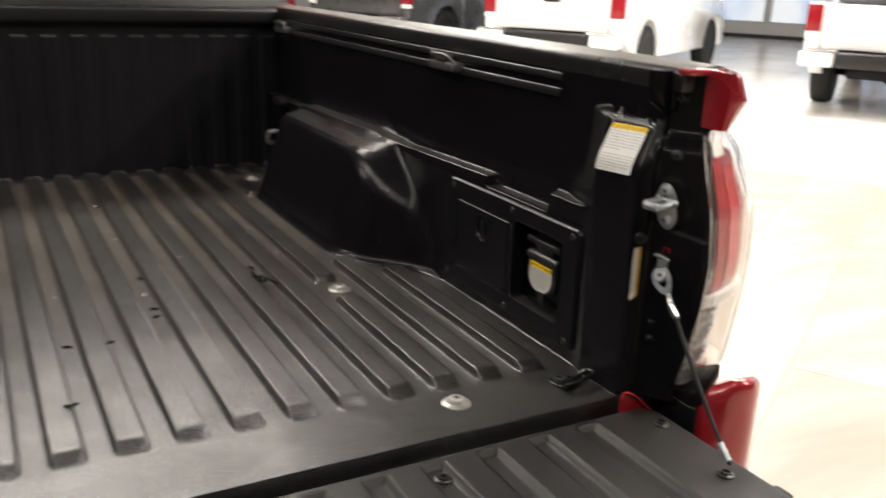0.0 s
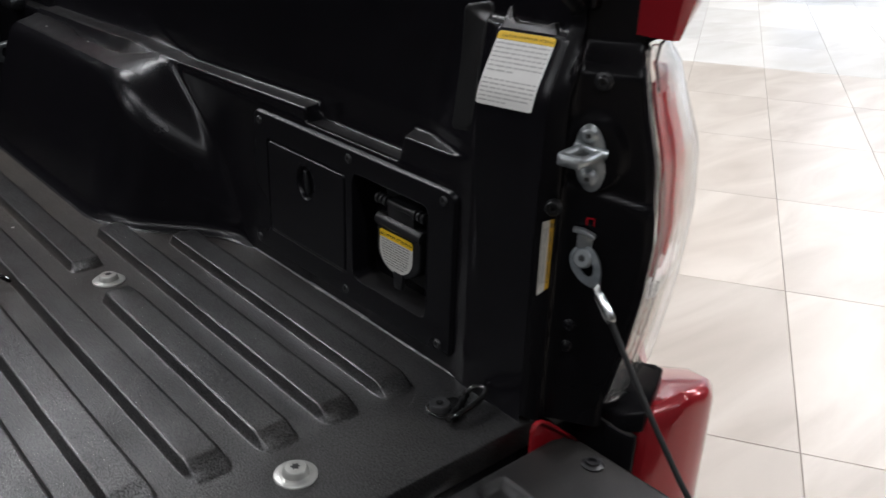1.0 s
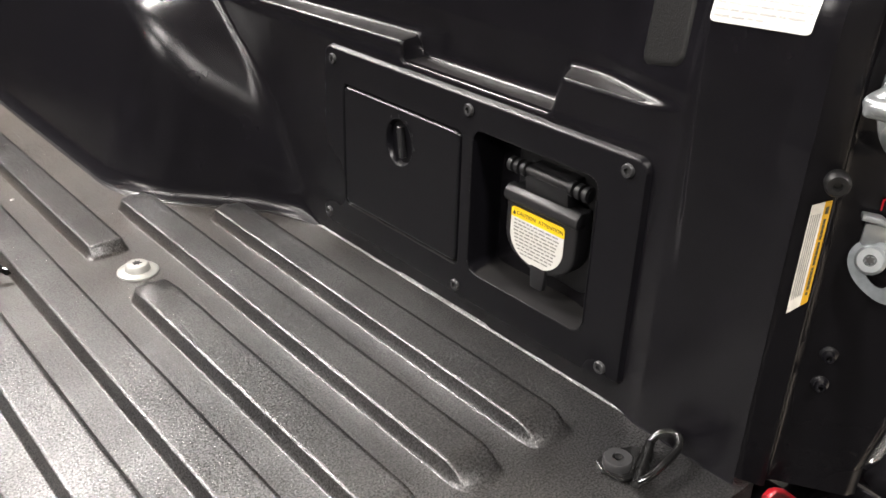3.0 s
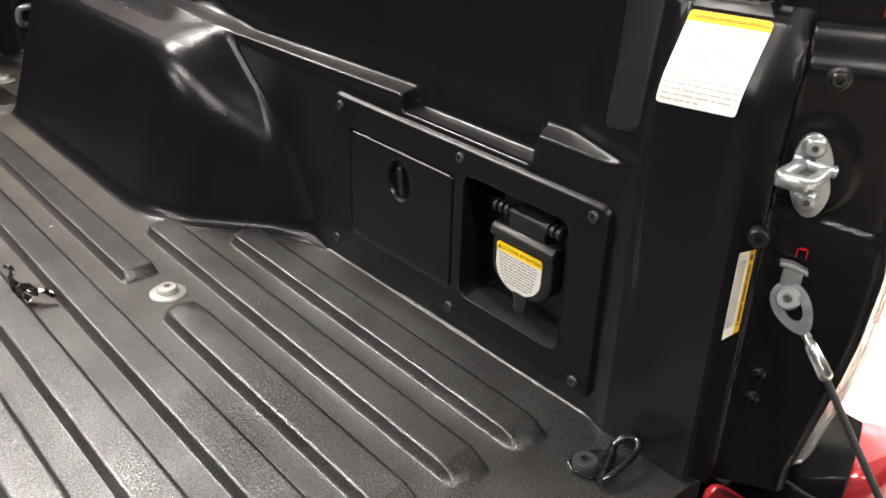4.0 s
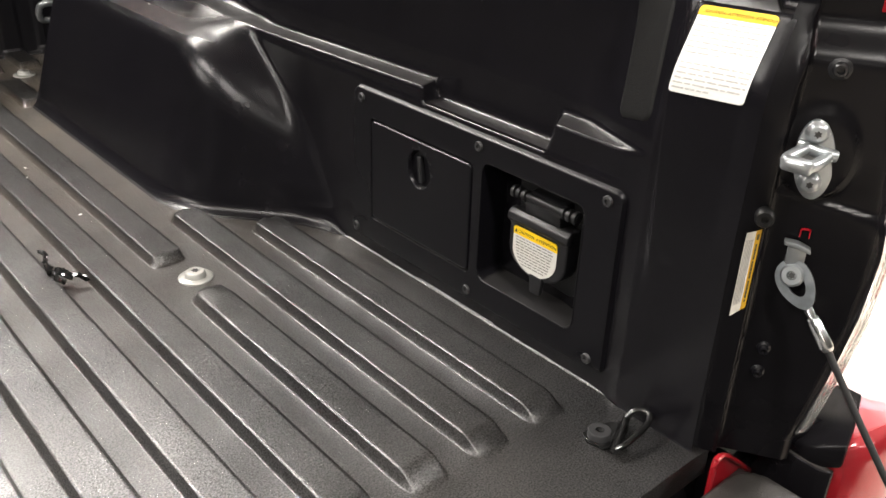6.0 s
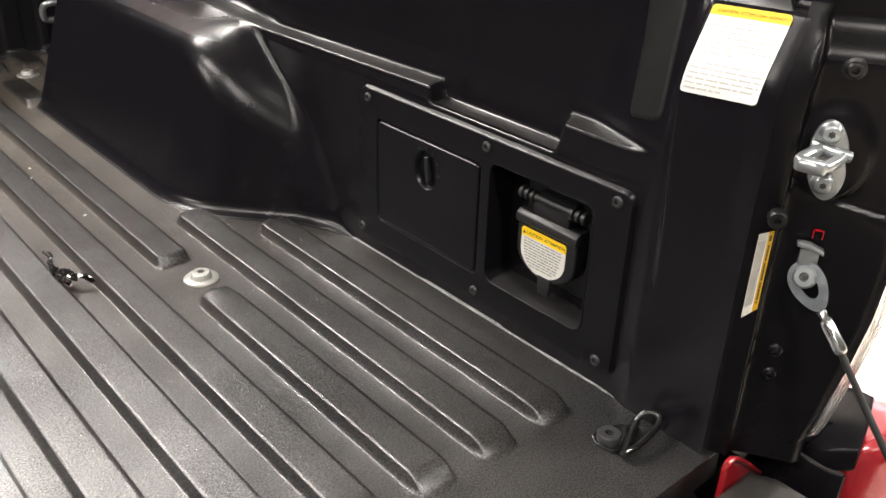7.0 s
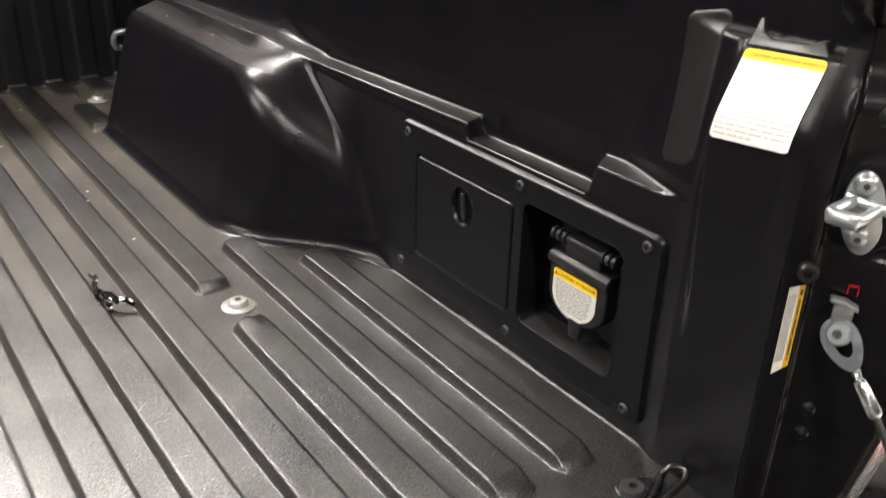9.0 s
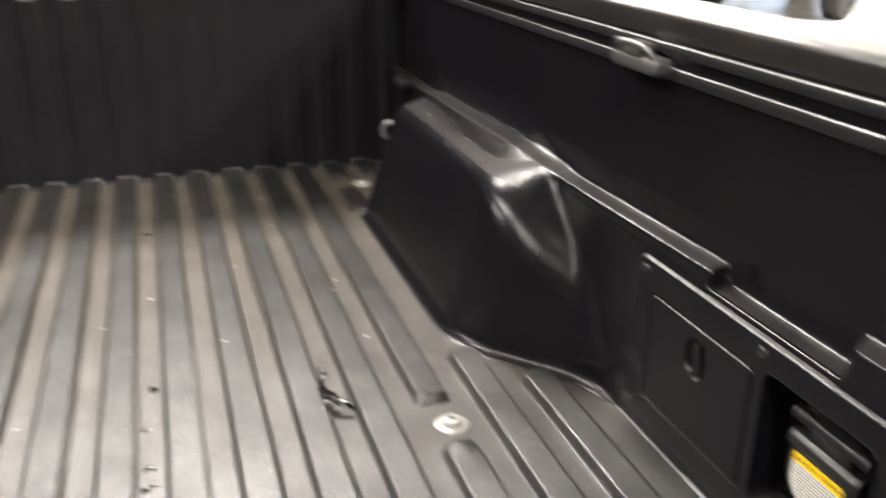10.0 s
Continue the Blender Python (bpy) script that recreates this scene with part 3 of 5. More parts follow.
both("rubber_strip", lambda: sheet(SX, SY, SZ), M_STRIP, bed_side, "textured black rubber strip")


# ---- storage panel and power outlet on the right side ----
def face_x(name, X, Y, Z, mat, parent, label=""):
    return part(name, sheet(X, Y, Z), mat, parent, label)


def text_mesh(word, size, m, mat, parent, name="lettering"):
    """Raised lettering in the built-in font."""
    c = bpy.data.curves.new(name, "FONT")
    c.body, c.size, c.align_x, c.align_y, c.extrude = word, size, "CENTER", "CENTER", 0.00008
    tmp = bpy.data.objects.new("tmp", c)
    scene.collection.objects.link(tmp)
    bpy.context.view_layer.update()
    me = bpy.data.meshes.new_from_object(tmp.evaluated_get(bpy.context.evaluated_depsgraph_get()))
    bpy.data.objects.remove(tmp)
    me.transform(m)
    me.materials.clear()
    me.materials.append(mat)
    ob = new(name, me)
    ob.parent = parent
    ob.matrix_parent_inverse = PLACE.get(parent.name, Matrix()).inverted()
    return ob


PY, PZ = np.meshgrid(np.arange(0.098, 0.5001, 0.0013), np.arange(0.010, 0.2101, 0.0013))
d_out = rrect(PY, PZ, 0.106, 0.488 + 0.05 * (0.2 - PZ), 0.0165, 0.203, 0.012)
d_door = rrect(PY, PZ, 0.289, 0.456, 0.048, 0.170, 0.006)
d_rec = rrect(PY, PZ, 0.1465, 0.2775, 0.0475, 0.177, 0.011)
PX = 0.007 - 0.008 * step01(-d_out / 0.004) + 0.005 * step01(-d_door / 0.0016) + 0.0008 * step01(-d_rec / 0.0022) + 0.0442 * step01((-d_rec - 0.0018) / 0.0014)
panel = face_x("storage_panel", PX, PY, PZ, M_PANEL, truck, "black plastic panel with storage compartment and outlet recess")

lip = [(0.1475 + 0.010, 0.0482), (0.200, 0.0482), (0.2665, 0.0482), (0.2735, 0.0512), (0.2768, 0.0585), (0.2768, 0.120), (0.2768, 0.166)]
near = [(0.1472, 0.160), (0.1472, 0.110), (0.1472, 0.0590), (0.1500, 0.0515)]
part("recess_lip", tube([(-0.0008, y, z) for y, z in near + lip], 0.0009, 8), M_PANEL, panel)

DY, DZ = np.meshgrid(np.arange(0.2895, 0.4556, 0.0012), np.arange(0.0485, 0.1696, 0.0012))
dd = rrect(DY, DZ, 0.2905, 0.4545, 0.0495, 0.1685, 0.006)
kn = np.hypot((DY - 0.371) / 0.0185, (DZ - 0.136) / 0.0215)
DX = 0.003 - 0.0045 * step01(-dd / 0.0018) + 0.009 * step01((1 - kn) / 0.16)
door = face_x("compartment_door", DX, DY, DZ, M_PANEL, panel, "flush black storage compartment door")
part("latch_knob", moved(box(-0.0045, 0.0045, -0.003, 0.003, -0.0145, 0.0145, 0.0018, 3), pose(0.003, 0.371, 0.136, -8, 0, 0)), M_BLACK, panel, "black twist latch knob")
for a in range(5):
    an = math.radians(60 + a * 30)
    part("latch_mark", box(-0.0019, -0.0013, 0.371 + 0.0215 * math.cos(an) - 0.0008, 0.371 + 0.0215 * math.cos(an) + 0.0008, 0.136 + 0.0245 * math.sin(an) - 0.0012, 0.136 + 0.0245 * math.sin(an) + 0.0012), M_GREYBOLT, panel)


def screw():
    return joined(lathe([(0.0052, 0), (0.0052, 0.0016), (0.0044, 0.0028), (0.0024, 0.0028), (0.0021, 0.0008)], 20))


TO_LEFT = pose(0, 0, 0, 0, -90, 0)
for y, z in ((0.471, 0.189), (0.282, 0.190), (0.124, 0.190), (0.484, 0.029), (0.290, 0.029), (0.126, 0.031)):
    part("screw", moved(screw(), pose(-0.0008, y, z) @ TO_LEFT), M_GREYBOLT, panel, "dark grey hex socket screw")

# outlet: gasket plate, hinged cover, label, tab
outlet = part("outlet_cover", joined(
    prism([(0.1695, 0.137), (0.1695, 0.100)] + [(0.2065 - 0.0370 * math.cos(math.pi * i / 14), 0.100 - 0.026 * math.sin(math.pi * i / 14)) for i in range(1, 14)] + [(0.2435, 0.100), (0.2435, 0.137)], 0.008, 0.026, "x", 0.0025, 3),
    prism([(0.0062, 0.1255), (0.0045, 0.1290), (0.0055, 0.1345), (0.010, 0.1385), (0.016, 0.1385), (0.016, 0.1255)], 0.1680, 0.2445, "y", 0.0012)), M_BLACK, truck, "black hinged weatherproof outlet cover in the panel recess")
part("gasket_plate", prism([(0.146, 0.162), (0.150, 0.168), (0.248, 0.168), (0.251, 0.160), (0.248, 0.085), (0.235, 0.066), (0.175, 0.062), (0.158, 0.072), (0.150, 0.100)], 0.026, 0.050, "x", 0.003), M_BLACK, outlet)
part("hinge_bridge", prism([(0.010, 0.137), (0.0075, 0.152), (0.011, 0.1595), (0.030, 0.160), (0.030, 0.137)], 0.1815, 0.2265, "y", 0.002), M_BLACK, outlet)
part("hinge_pin", tube([(0.010, 0.161, 0.1555), (0.010, 0.243, 0.1555)], 0.0040, 16), M_BLACK, outlet)
for y in (0.164, 0.171, 0.178, 0.2265, 0.2335, 0.2405):
    part("hinge_knuckle", moved(lathe([(0.0045, -0.0026), (0.0062, -0.0018), (0.0062, 0.0018), (0.0045, 0.0026)], 20), pose(0.010, y, 0.1555, 90, 0, 0)), M_BLACK, outlet)
part("gasket_screw", moved(screw(), pose(0.0255, 0.1525, 0.158) @ TO_LEFT), M_BLACK, outlet)
part("pull_tab", prism([(0.195, 0.080), (0.197, 0.060), (0.2105, 0.060), (0.2125, 0.080)], 0.006, 0.012, "x", 0.002), M_BLACK, outlet)
shield = [(0.1805, 0.1138), (0.1805, 0.098)] + [(0.2085 - 0.028 * math.cos(math.pi * i / 18), 0.1005 - 0.0225 * math.sin(math.pi * i / 18)) for i in range(1, 18)] + [(0.2365, 0.098), (0.2365, 0.1138)]
label = part("caution_label", prism(shield, 0.0071, 0.0079, "x"), M_GREYLABEL, outlet, "white caution label with yellow heading", smooth=False)
part("label_heading", prism([(0.1805, 0.1140), (0.1805, 0.1205), (0.1825, 0.1225), (0.2345, 0.1225), (0.2365, 0.1205), (0.2365, 0.1140)], 0.0070, 0.0079, "x"), M_YELLOW, outlet, "yellow label heading", smooth=False)
UP_LEFT = Matrix(((0, 0, -1, 0), (-1, 0, 0, 0), (0, 1, 0, 0), (0, 0, 0, 1)))
text_mesh("CAUTION  ATTENTION", 0.0046, pose(0.0068, 0.2058, 0.1181) @ UP_LEFT, M_INKDARK, outlet)
part("warning_mark", prism([(0.2310, 0.1162), (0.2350, 0.1162), (0.2330, 0.1200)], 0.0067, 0.0071, "x"), M_INKDARK, outlet, smooth=False)
rng = random.Random(4)
for i in range(10):
    z = 0.1118 - i * 0.0030
    half = 0.0262 if z > 0.1 else 0.0262 * math.sqrt(max(0.05, 1 - ((0.1005 - z) / 0.0225) ** 2)) - 0.001
    a = 0.2085 + half - 0.002
    lines = []
    while a > 0.2085 - half + 0.004:
        wlen = rng.uniform(0.002, 0.007)
        b = max(a - wlen, 0.2085 - half + 0.001)
        lines.append(box(0.0069, 0.0071, b, a, z - 0.0006, z + 0.0006))
        a = b - 0.0012
    part("text_line", joined(*lines), M_INKMID, outlet, smooth=False)

# ---- labels on the rear post ----
def sticker(z0, z1, low, high, proud, n):
    """A patch on the post between two heights, its corners rounded at the low or high end."""
    rows = np.concatenate([np.linspace(z0, z0 + 0.003, 6)[:-1], np.linspace(z0 + 0.003, z1 - 0.003, n), np.linspace(z1 - 0.003, z1, 6)[1:]])
    u, zz = np.meshgrid(np.linspace(0, 1, 20), rows)
    near = np.minimum(zz - z0 if low else 1.0, z1 - zz if high else 1.0)
    pull = 0.003 - np.sqrt(np.maximum(0.003 ** 2 - np.maximum(0.003 - near, 0) ** 2, 0))
    yy = 0.0175 + pull + u * (0.0545 - 2 * pull) + np.maximum(0.352 - zz, 0) * 0.06
    return sheet(on_liner(yy, zz, proud), yy, zz)


part("caution_sticker", sticker(0.3000, 0.3535, True, False, 0.0008, 24), M_LABEL, bed_side, "large white caution sticker with yellow heading")
part("sticker_heading", sticker(0.3537, 0.3603, False, True, 0.0008, 3), M_YELLOW, bed_side, "yellow sticker heading")
for i in range(14):
    z = 0.3508 - i * 0.0036
    if i == 7:
        continue
    a, words = 0.0700, []
    stop = 0.0215 if i not in (6, 13) else 0.045
    while a > stop:
        b = max(a - rng.uniform(0.003, 0.009), stop - 0.002)
        gy, gz = np.meshgrid(np.linspace(b, a, 3), np.array([z - 0.0006, z + 0.0006]))
        gy = gy + (0.352 - gz) * 0.06
        words.append(sheet(on_liner(gy, gz, 0.0012), gy, gz))
        a = b - 0.0013
    part("text_line", joined(*words), M_INK, bed_side, smooth=False)
hx0 = float(on_liner(np.array([[0.045]]), np.array([[0.3568]]), 0.0014)[0, 0])
heading = text_mesh("CAUTION  ATTENTION  ATENCION", 0.0031, pose(hx0, 0.0420, 0.3568) @ Matrix.Rotation(math.radians(24), 4, "Y") @ UP_LEFT, M_INKBROWN, bed_side)
pts = np.array([v.co[:] for v in heading.data.vertices])
pts[:, 0] = on_liner(pts[None, :, 1], pts[None, :, 2], 0.0012)[0]
heading.data.vertices.foreach_set("co", pts.ravel())
part("warning_mark", moved(prism([(0.0735, -0.002), (0.0775, -0.002), (0.0755, 0.002)], -0.0002, 0.0002, "x"), pose(hx0, -0.0055, 0.3568) @ Matrix.Rotation(math.radians(24), 4, "Y")), M_INKDARK, bed_side, smooth=False)


# ---- tailgate jamb ----
JP, JD, JN = Vector((0.026, -0.025, 0)), Vector((0.52, -0.854, 0)), Vector((0.854, 0.52, 0))


def on_jamb(s, z, h=0.0):
    """A place on the slanting inner wall of the jamb: along it, up, and out of it."""
    return JP + JD * s - JN * h + Vector((0, 0, z))


# a frame whose x runs along the wall, y up and z out of it
JAMB = Matrix(((JD.x, 0, -JN.x, JP.x), (JD.y, 0, -JN.y, JP.y), (0, 1, 0, 0), (0, 0, 0, 1)))


def edge_s(z):
    """How far back the jamb wall reaches at each height."""
    return np.interp(z, [-0.10, 0.03, 0.042, 0.10, 0.15, 0.20, 0.25, 0.27, 0.306, 0.363, 0.369, 0.45], [0.034, 0.036, 0.039, 0.051, 0.0585, 0.0615, 0.0575, 0.055, 0.0455, 0.0345, 0.050, 0.050])


def jamb_sheet():
    zz = np.concatenate([np.arange(0.007, 0.23, 0.0075), np.arange(0.23, 0.262, 0.002), np.arange(0.262, 0.328, 0.005), np.arange(0.328, 0.372, 0.002), np.arange(0.374, 0.442, 0.01)])
    lean = 0.44 * (np.sqrt((zz - 0.312) ** 2 + 0.012 ** 2) + zz - 0.312) / 2
    lean = np.minimum(lean, 0.028) * step01((0.40 - zz) / 0.02) + 0.006 * step01((zz - 0.38) / 0.02)
    plan = [(0.0, 0.010), (0.0002, 0.005), (0.0008, 0.0028), (0.0022, -0.0010), (0.0052, -0.0082), (0.0064, -0.0104), (0.0076, -0.0112), (0.0092, -0.0110), (0.0108, -0.0095), (0.0125, -0.0075)]
    turned = [(0.04 - 0.04 * math.cos(a), 0.016 - 0.04 * math.sin(a)) for a in (0.15, 0.25, 0.35, 0.45, 0.55, 0.64)] + [(0.0098, -0.0098), (0.0128, -0.0098), (0.0165, -0.0080), (0.0185, -0.0095)]
    up = step01((zz - 0.19) / 0.10)
    close = step01((zz - 0.315) / 0.022)
    shut = turned[:6] + [(0.0093, -0.0100), (0.0113, -0.0112), (0.0140, -0.0116), (0.0170, -0.0115)]
    ledge = 0.021 * step01((zz - 0.334) / 0.030)
    cols = []
    for i, ((x, y), (a, b), (c, d)) in enumerate(zip(plan, turned, shut)):
        w = float(step01((i - 2) / 7.0))
        cols.append((x + (a + (c - a) * close - x) * up + (1 - w) * lean + w * JN.x * ledge, y + (b + (d - b) * close - y) * up + w * JN.y * ledge))
    end = edge_s(zz)
    for k in range(22):
        f = (k / 21) ** 0.9
        sv = -0.016 + (end + 0.016) * f
        up = step01((zz - (0.2425 - 0.2 * (sv + 0.0235))) / 0.005)
        boss = step01((0.036 - np.hypot((sv - 0.003) * 1.3, zz - 0.271)) / 0.006)
        h = -0.0045 * up * (1 - boss) - ledge - 0.003 * step01((f - 0.9) / 0.05)
        x, y = JP.x + JD.x * sv - JN.x * h, JP.y + JD.y * sv - JN.y * h
        cols.append((np.where(zz < 0.32, np.maximum(x, cols[9][0]), x) if k < 3 else x, y))
    Xj = np.array([c[0] for c in cols]).T
    Yj = np.array([c[1] for c in cols]).T
    return sheet(Xj, Yj, np.repeat(zz[:, None], len(cols), 1))


jamb = both("tailgate_jamb", jamb_sheet, M_BLACKPAINT, truck, "black painted steel tailgate jamb")


def post_fin():
    """The leaning lip that carries the post's face up past the sticker, with a peak at each end."""
    bm = prism([(0.0735, 0.358), (0.0715, 0.3795), (0.0698, 0.3795), (0.0670, 0.3720), (0.0594, 0.3680), (0.0334, 0.3685), (0.0275, 0.3712), (0.0255, 0.3710), (0.0205, 0.3630), (0.0170, 0.358)], 0.0, 0.005, "x", 0.001)
    for v in bm.verts:
        v.co.x += 0.44 * (v.co.z - 0.312) + 0.0014 - 0.013 * min(1.0, max(0.0, (v.co.y - 0.022) / 0.052))
    return bm


# rail material lends the lip its lit grey as a painted colour
both("post_fin", post_fin, M_RAIL, bed_side, "lip on top of the rear post, its lit grey put in the colour")
both("rail_end", lambda: joined(box(0.034, 0.056, -0.006, 0.02, 0.384, 0.430, 0.004, 3)), M_BLACKPAINT, rail, "black end cap of the bed rail")


def wall_bolt(s_, z_, r, mat, label=""):
    bm = lathe([(r * 1.5, 0), (r * 1.5, 0.0012), (r * 1.05, 0.0024), (r, 0.0055), (r * 0.8, 0.0065), (r * 0.5, 0.0065), (r * 0.45, 0.003)], 24)
    return part("jamb_bolt", moved(bm, JAMB @ pose(s_, z_, -0.024 if z_ > 0.36 else -0.005 if z_ > 0.25 else 0.0)), mat, jamb, label)


wall_bolt(0.0043, 0.3325, 0.0052, M_BLACK, "black hex bolt")
wall_bolt(-0.002, 0.402, 0.0052, M_BLACK, "black hex bolt")
wall_bolt(-0.0027, 0.111, 0.0036, M_PANEL)
wall_bolt(-0.0032, 0.089, 0.0036, M_PANEL)
part("bump_stop", moved(lathe([(0.0058, -0.004), (0.0070, 0.000), (0.0070, 0.006), (0.0056, 0.0082), (0.0028, 0.0082), (0.0022, 0.005)], 24), JAMB @ pose(-0.024, 0.2265, 0.012)), M_STRIP, jamb, "black rubber bump stop")

# striker
plate = []
for i in range(36):
    a = 2 * math.pi * i / 36
    waist = 1.0 - 0.16 * math.exp(-(math.sin(a) / 0.22) ** 2)
    plate.append((0.0008 - 0.105 * 0.029 * math.sin(a) + 0.0135 * math.cos(a) * waist, 0.2695 + 0.0292 * math.sin(a)))
striker = part("striker", moved(prism(plate, 0.0005, 0.0042, "z", 0.001), JAMB), M_ZINC, truck, "zinc-plated tailgate striker")
for s_, z_ in ((-0.0015, 0.2904), (0.0007, 0.2535)):
    part("striker_bolt", moved(lathe([(0.0082, 0), (0.0082, 0.0018), (0.0066, 0.0032), (0.0058, 0.0058), (0.0046, 0.0066), (0.0002, 0.0067)], 24), JAMB @ pose(s_, z_, 0.004)), M_ZINC, striker, "zinc torx bolt")
    star = [(0.0029 * (1 if i % 2 else 0.6) * math.cos(math.pi * i / 6), 0.0029 * (1 if i % 2 else 0.6) * math.sin(math.pi * i / 6)) for i in range(12)]
    part("torx_socket", moved(prism(star, 0.0060, 0.0069), JAMB @ pose(s_, z_, 0.004)), M_DARKSTEEL, striker, smooth=False)
part("striker_saddle", moved(tube([(-0.0125, 0.2805, 0.0045), (0.0005, 0.2770, 0.0065), (0.0142, 0.2745, 0.0045)], 0.0042, 12), JAMB), M_ZINC, striker)
part("striker_loop", moved(tube(flowing([(-0.005, 0.2790, 0.004), (-0.0125, 0.2770, 0.014), (-0.0180, 0.2755, 0.0215), (-0.0190, 0.2745, 0.0250), (-0.0160, 0.2735, 0.0275), (-0.0085, 0.2725, 0.0280), (-0.0030, 0.2725, 0.0260), (0.003, 0.2735, 0.018), (0.0095, 0.2750, 0.004)]), 0.0042, 14), JAMB), M_ZINC, striker, "worn zinc loop")
part("loop_bar", moved(box(-0.0125, 0.0085, -0.0058, 0.0050, -0.0035, 0.0042, 0.0030, 3), JAMB @ pose(-0.0100, 0.2730, 0.0270, 0, -8, -6)), M_ZINC, striker, "flattened worn end of the loop")

# jamb label on the chamfer beside the post
LA, LB = Vector((0.0019, -0.0012, 0)), Vector((0.0058, -0.0096, 0))
out = Vector((-0.9, -0.42, 0))


def on_chamfer(f0, f1, z0, z1, proud, slant=0.010):
    bm = bmesh.new()
    vs = [bm.verts.new(LA.lerp(LB, f) + out * proud + Vector((0, 0, z))) for f, z in ((f0, z0 + slant * f0), (f1, z0 + slant * f1), (f1, z1 + 0.005 * f1), (f0, z1 + 0.005 * f0))]
    bm.faces.new(vs)
    return bm


part("jamb_label", on_chamfer(-0.02, 0.68, 0.1385, 0.2095, 0.0008), M_TANLABEL, jamb, "narrow tan label with amber edge", smooth=False)
part("label_edge", on_chamfer(0.68, 1.05, 0.1385, 0.2095, 0.0008), M_AMBER, jamb, "amber label edge", smooth=False)
for f in (0.09, 0.20, 0.31, 0.42, 0.53):
    part("text_line", on_chamfer(f - 0.022, f + 0.022, 0.1470, 0.2030, 0.0011), M_INKMID, jamb, smooth=False)
for k in range(15):
    part("text_line", on_chamfer(0.80, 0.93, 0.1500 + 0.0033 * k, 0.1500 + 0.0033 * k + (0.0022 if k % 5 else 0.0010), 0.0011, 0.004), M_INKDARK, jamb, smooth=False)
part("warning_mark", on_chamfer(0.78, 0.96, 0.2025, 0.2062, 0.0011, 0.004), M_INKDARK, jamb, smooth=False)

# ---- tailgate ----
gx = np.arange(2 * CX - 0.037, 0.0371, 0.0031)
gy = np.unique(np.round(np.concatenate([np.arange(-0.505, -0.46, 0.004), np.arange(-0.46, -0.09, 0.02), np.arange(-0.09, -0.0205, 0.002)]), 5))
GX, GY = np.meshgrid(gx, gy)
gd = -rrect(GX, GY, 2 * CX - 0.037, 0.037, -0.505, -0.0215, 0.03)
GZ = -0.006 - 0.012 * (1 - step01(gd / 0.008))
for k in range(18):
    xr = -0.0645 - k * 0.0735
    if xr - 0.03 < 2 * CX + 0.03:
        break
    g = -rrect(GX, GY, xr - 0.031, xr, -0.452, -0.0365, 0.004)
    GZ = GZ - 0.0085 * step01(g / 0.0045)
gate = part("tailgate", sheet(GX, GY, GZ), M_GATE, truck, "open tailgate with grooved black composite lining")
part("gate_shell", box(2 * CX - 0.036, 0.036, -0.503, -0.028, -0.075, -0.0162, 0.012, 3), M_BLACK, gate)
for x, y, z in ((0.011, -0.077, -0.006), (-0.299, -0.062, -0.0145), (-0.003, -0.202, -0.006)):
    part("gate_bolt", moved(lathe([(0.0105, 0), (0.0105, 0.0015), (0.007, 0.003), (0.0066, 0.005), (0.004, 0.005), (0.0035, 0.002)], 24), pose(x, y, z)), M_BLACK, gate)
part("gate_latch", box(0.028, 0.044, -0.262, -0.236, -0.040, -0.010, 0.004), M_BLACKPAINT, gate)
part("gate_latch", box(0.026, 0.046, -0.305, -0.285, -0.036, -0.012, 0.004), M_BLACKPAINT, gate)
flange = [(-0.0125, -0.050), (-0.0112, 0.0085), (-0.0090, 0.0150), (-0.0020, 0.0165), (0.010, 0.0090), (0.052, -0.028), (0.064, -0.042), (0.074, -0.070)]
bracket = part("hinge_flange", prism(flange, -0.0215, -0.0190, "y"), M_RED, truck, "red painted hinge bracket")
part("flange_rim", tube([(x, -0.0225, z) for x, z in flange], 0.0022, 10), M_RED, bracket, "bright rolled rim of the bracket")
part("hinge_pin", moved(lathe([(0.012, 0.032), (0.021, 0.031), (0.024, 0.028), (0.024, 0.012), (0.020, 0.010), (0.020, 0.002), (0.024, 0.000), (0.024, -0.010), (0.018, -0.013), (0.016, -0.009), (0.006, -0.008), (0.0005, -0.008)], 32), pose(0.082, -0.038, -0.024, 0, 90, 0)), M_BLACK, truck)
both("jamb_foot", lambda: joined(box(0.030, 0.13, -0.016, 0.05, -0.26, -0.005, 0.004), box(0.062, 0.112, -0.034, 0.0, -0.09, 0.006, 0.010, 3)), M_BLACKPAINT, truck)

# cable from the jamb to the tailgate edge
CA, CB = on_jamb(0.0035, 0.1815, 0.0060), Vector((-0.001, -0.205, 0.004))
along = (CB - CA).normalized()
across = (-JN).cross(along).normalized()
normal = along.cross(across).normalized()
EYE = Matrix((along, across, normal)).transposed().to_4x4()


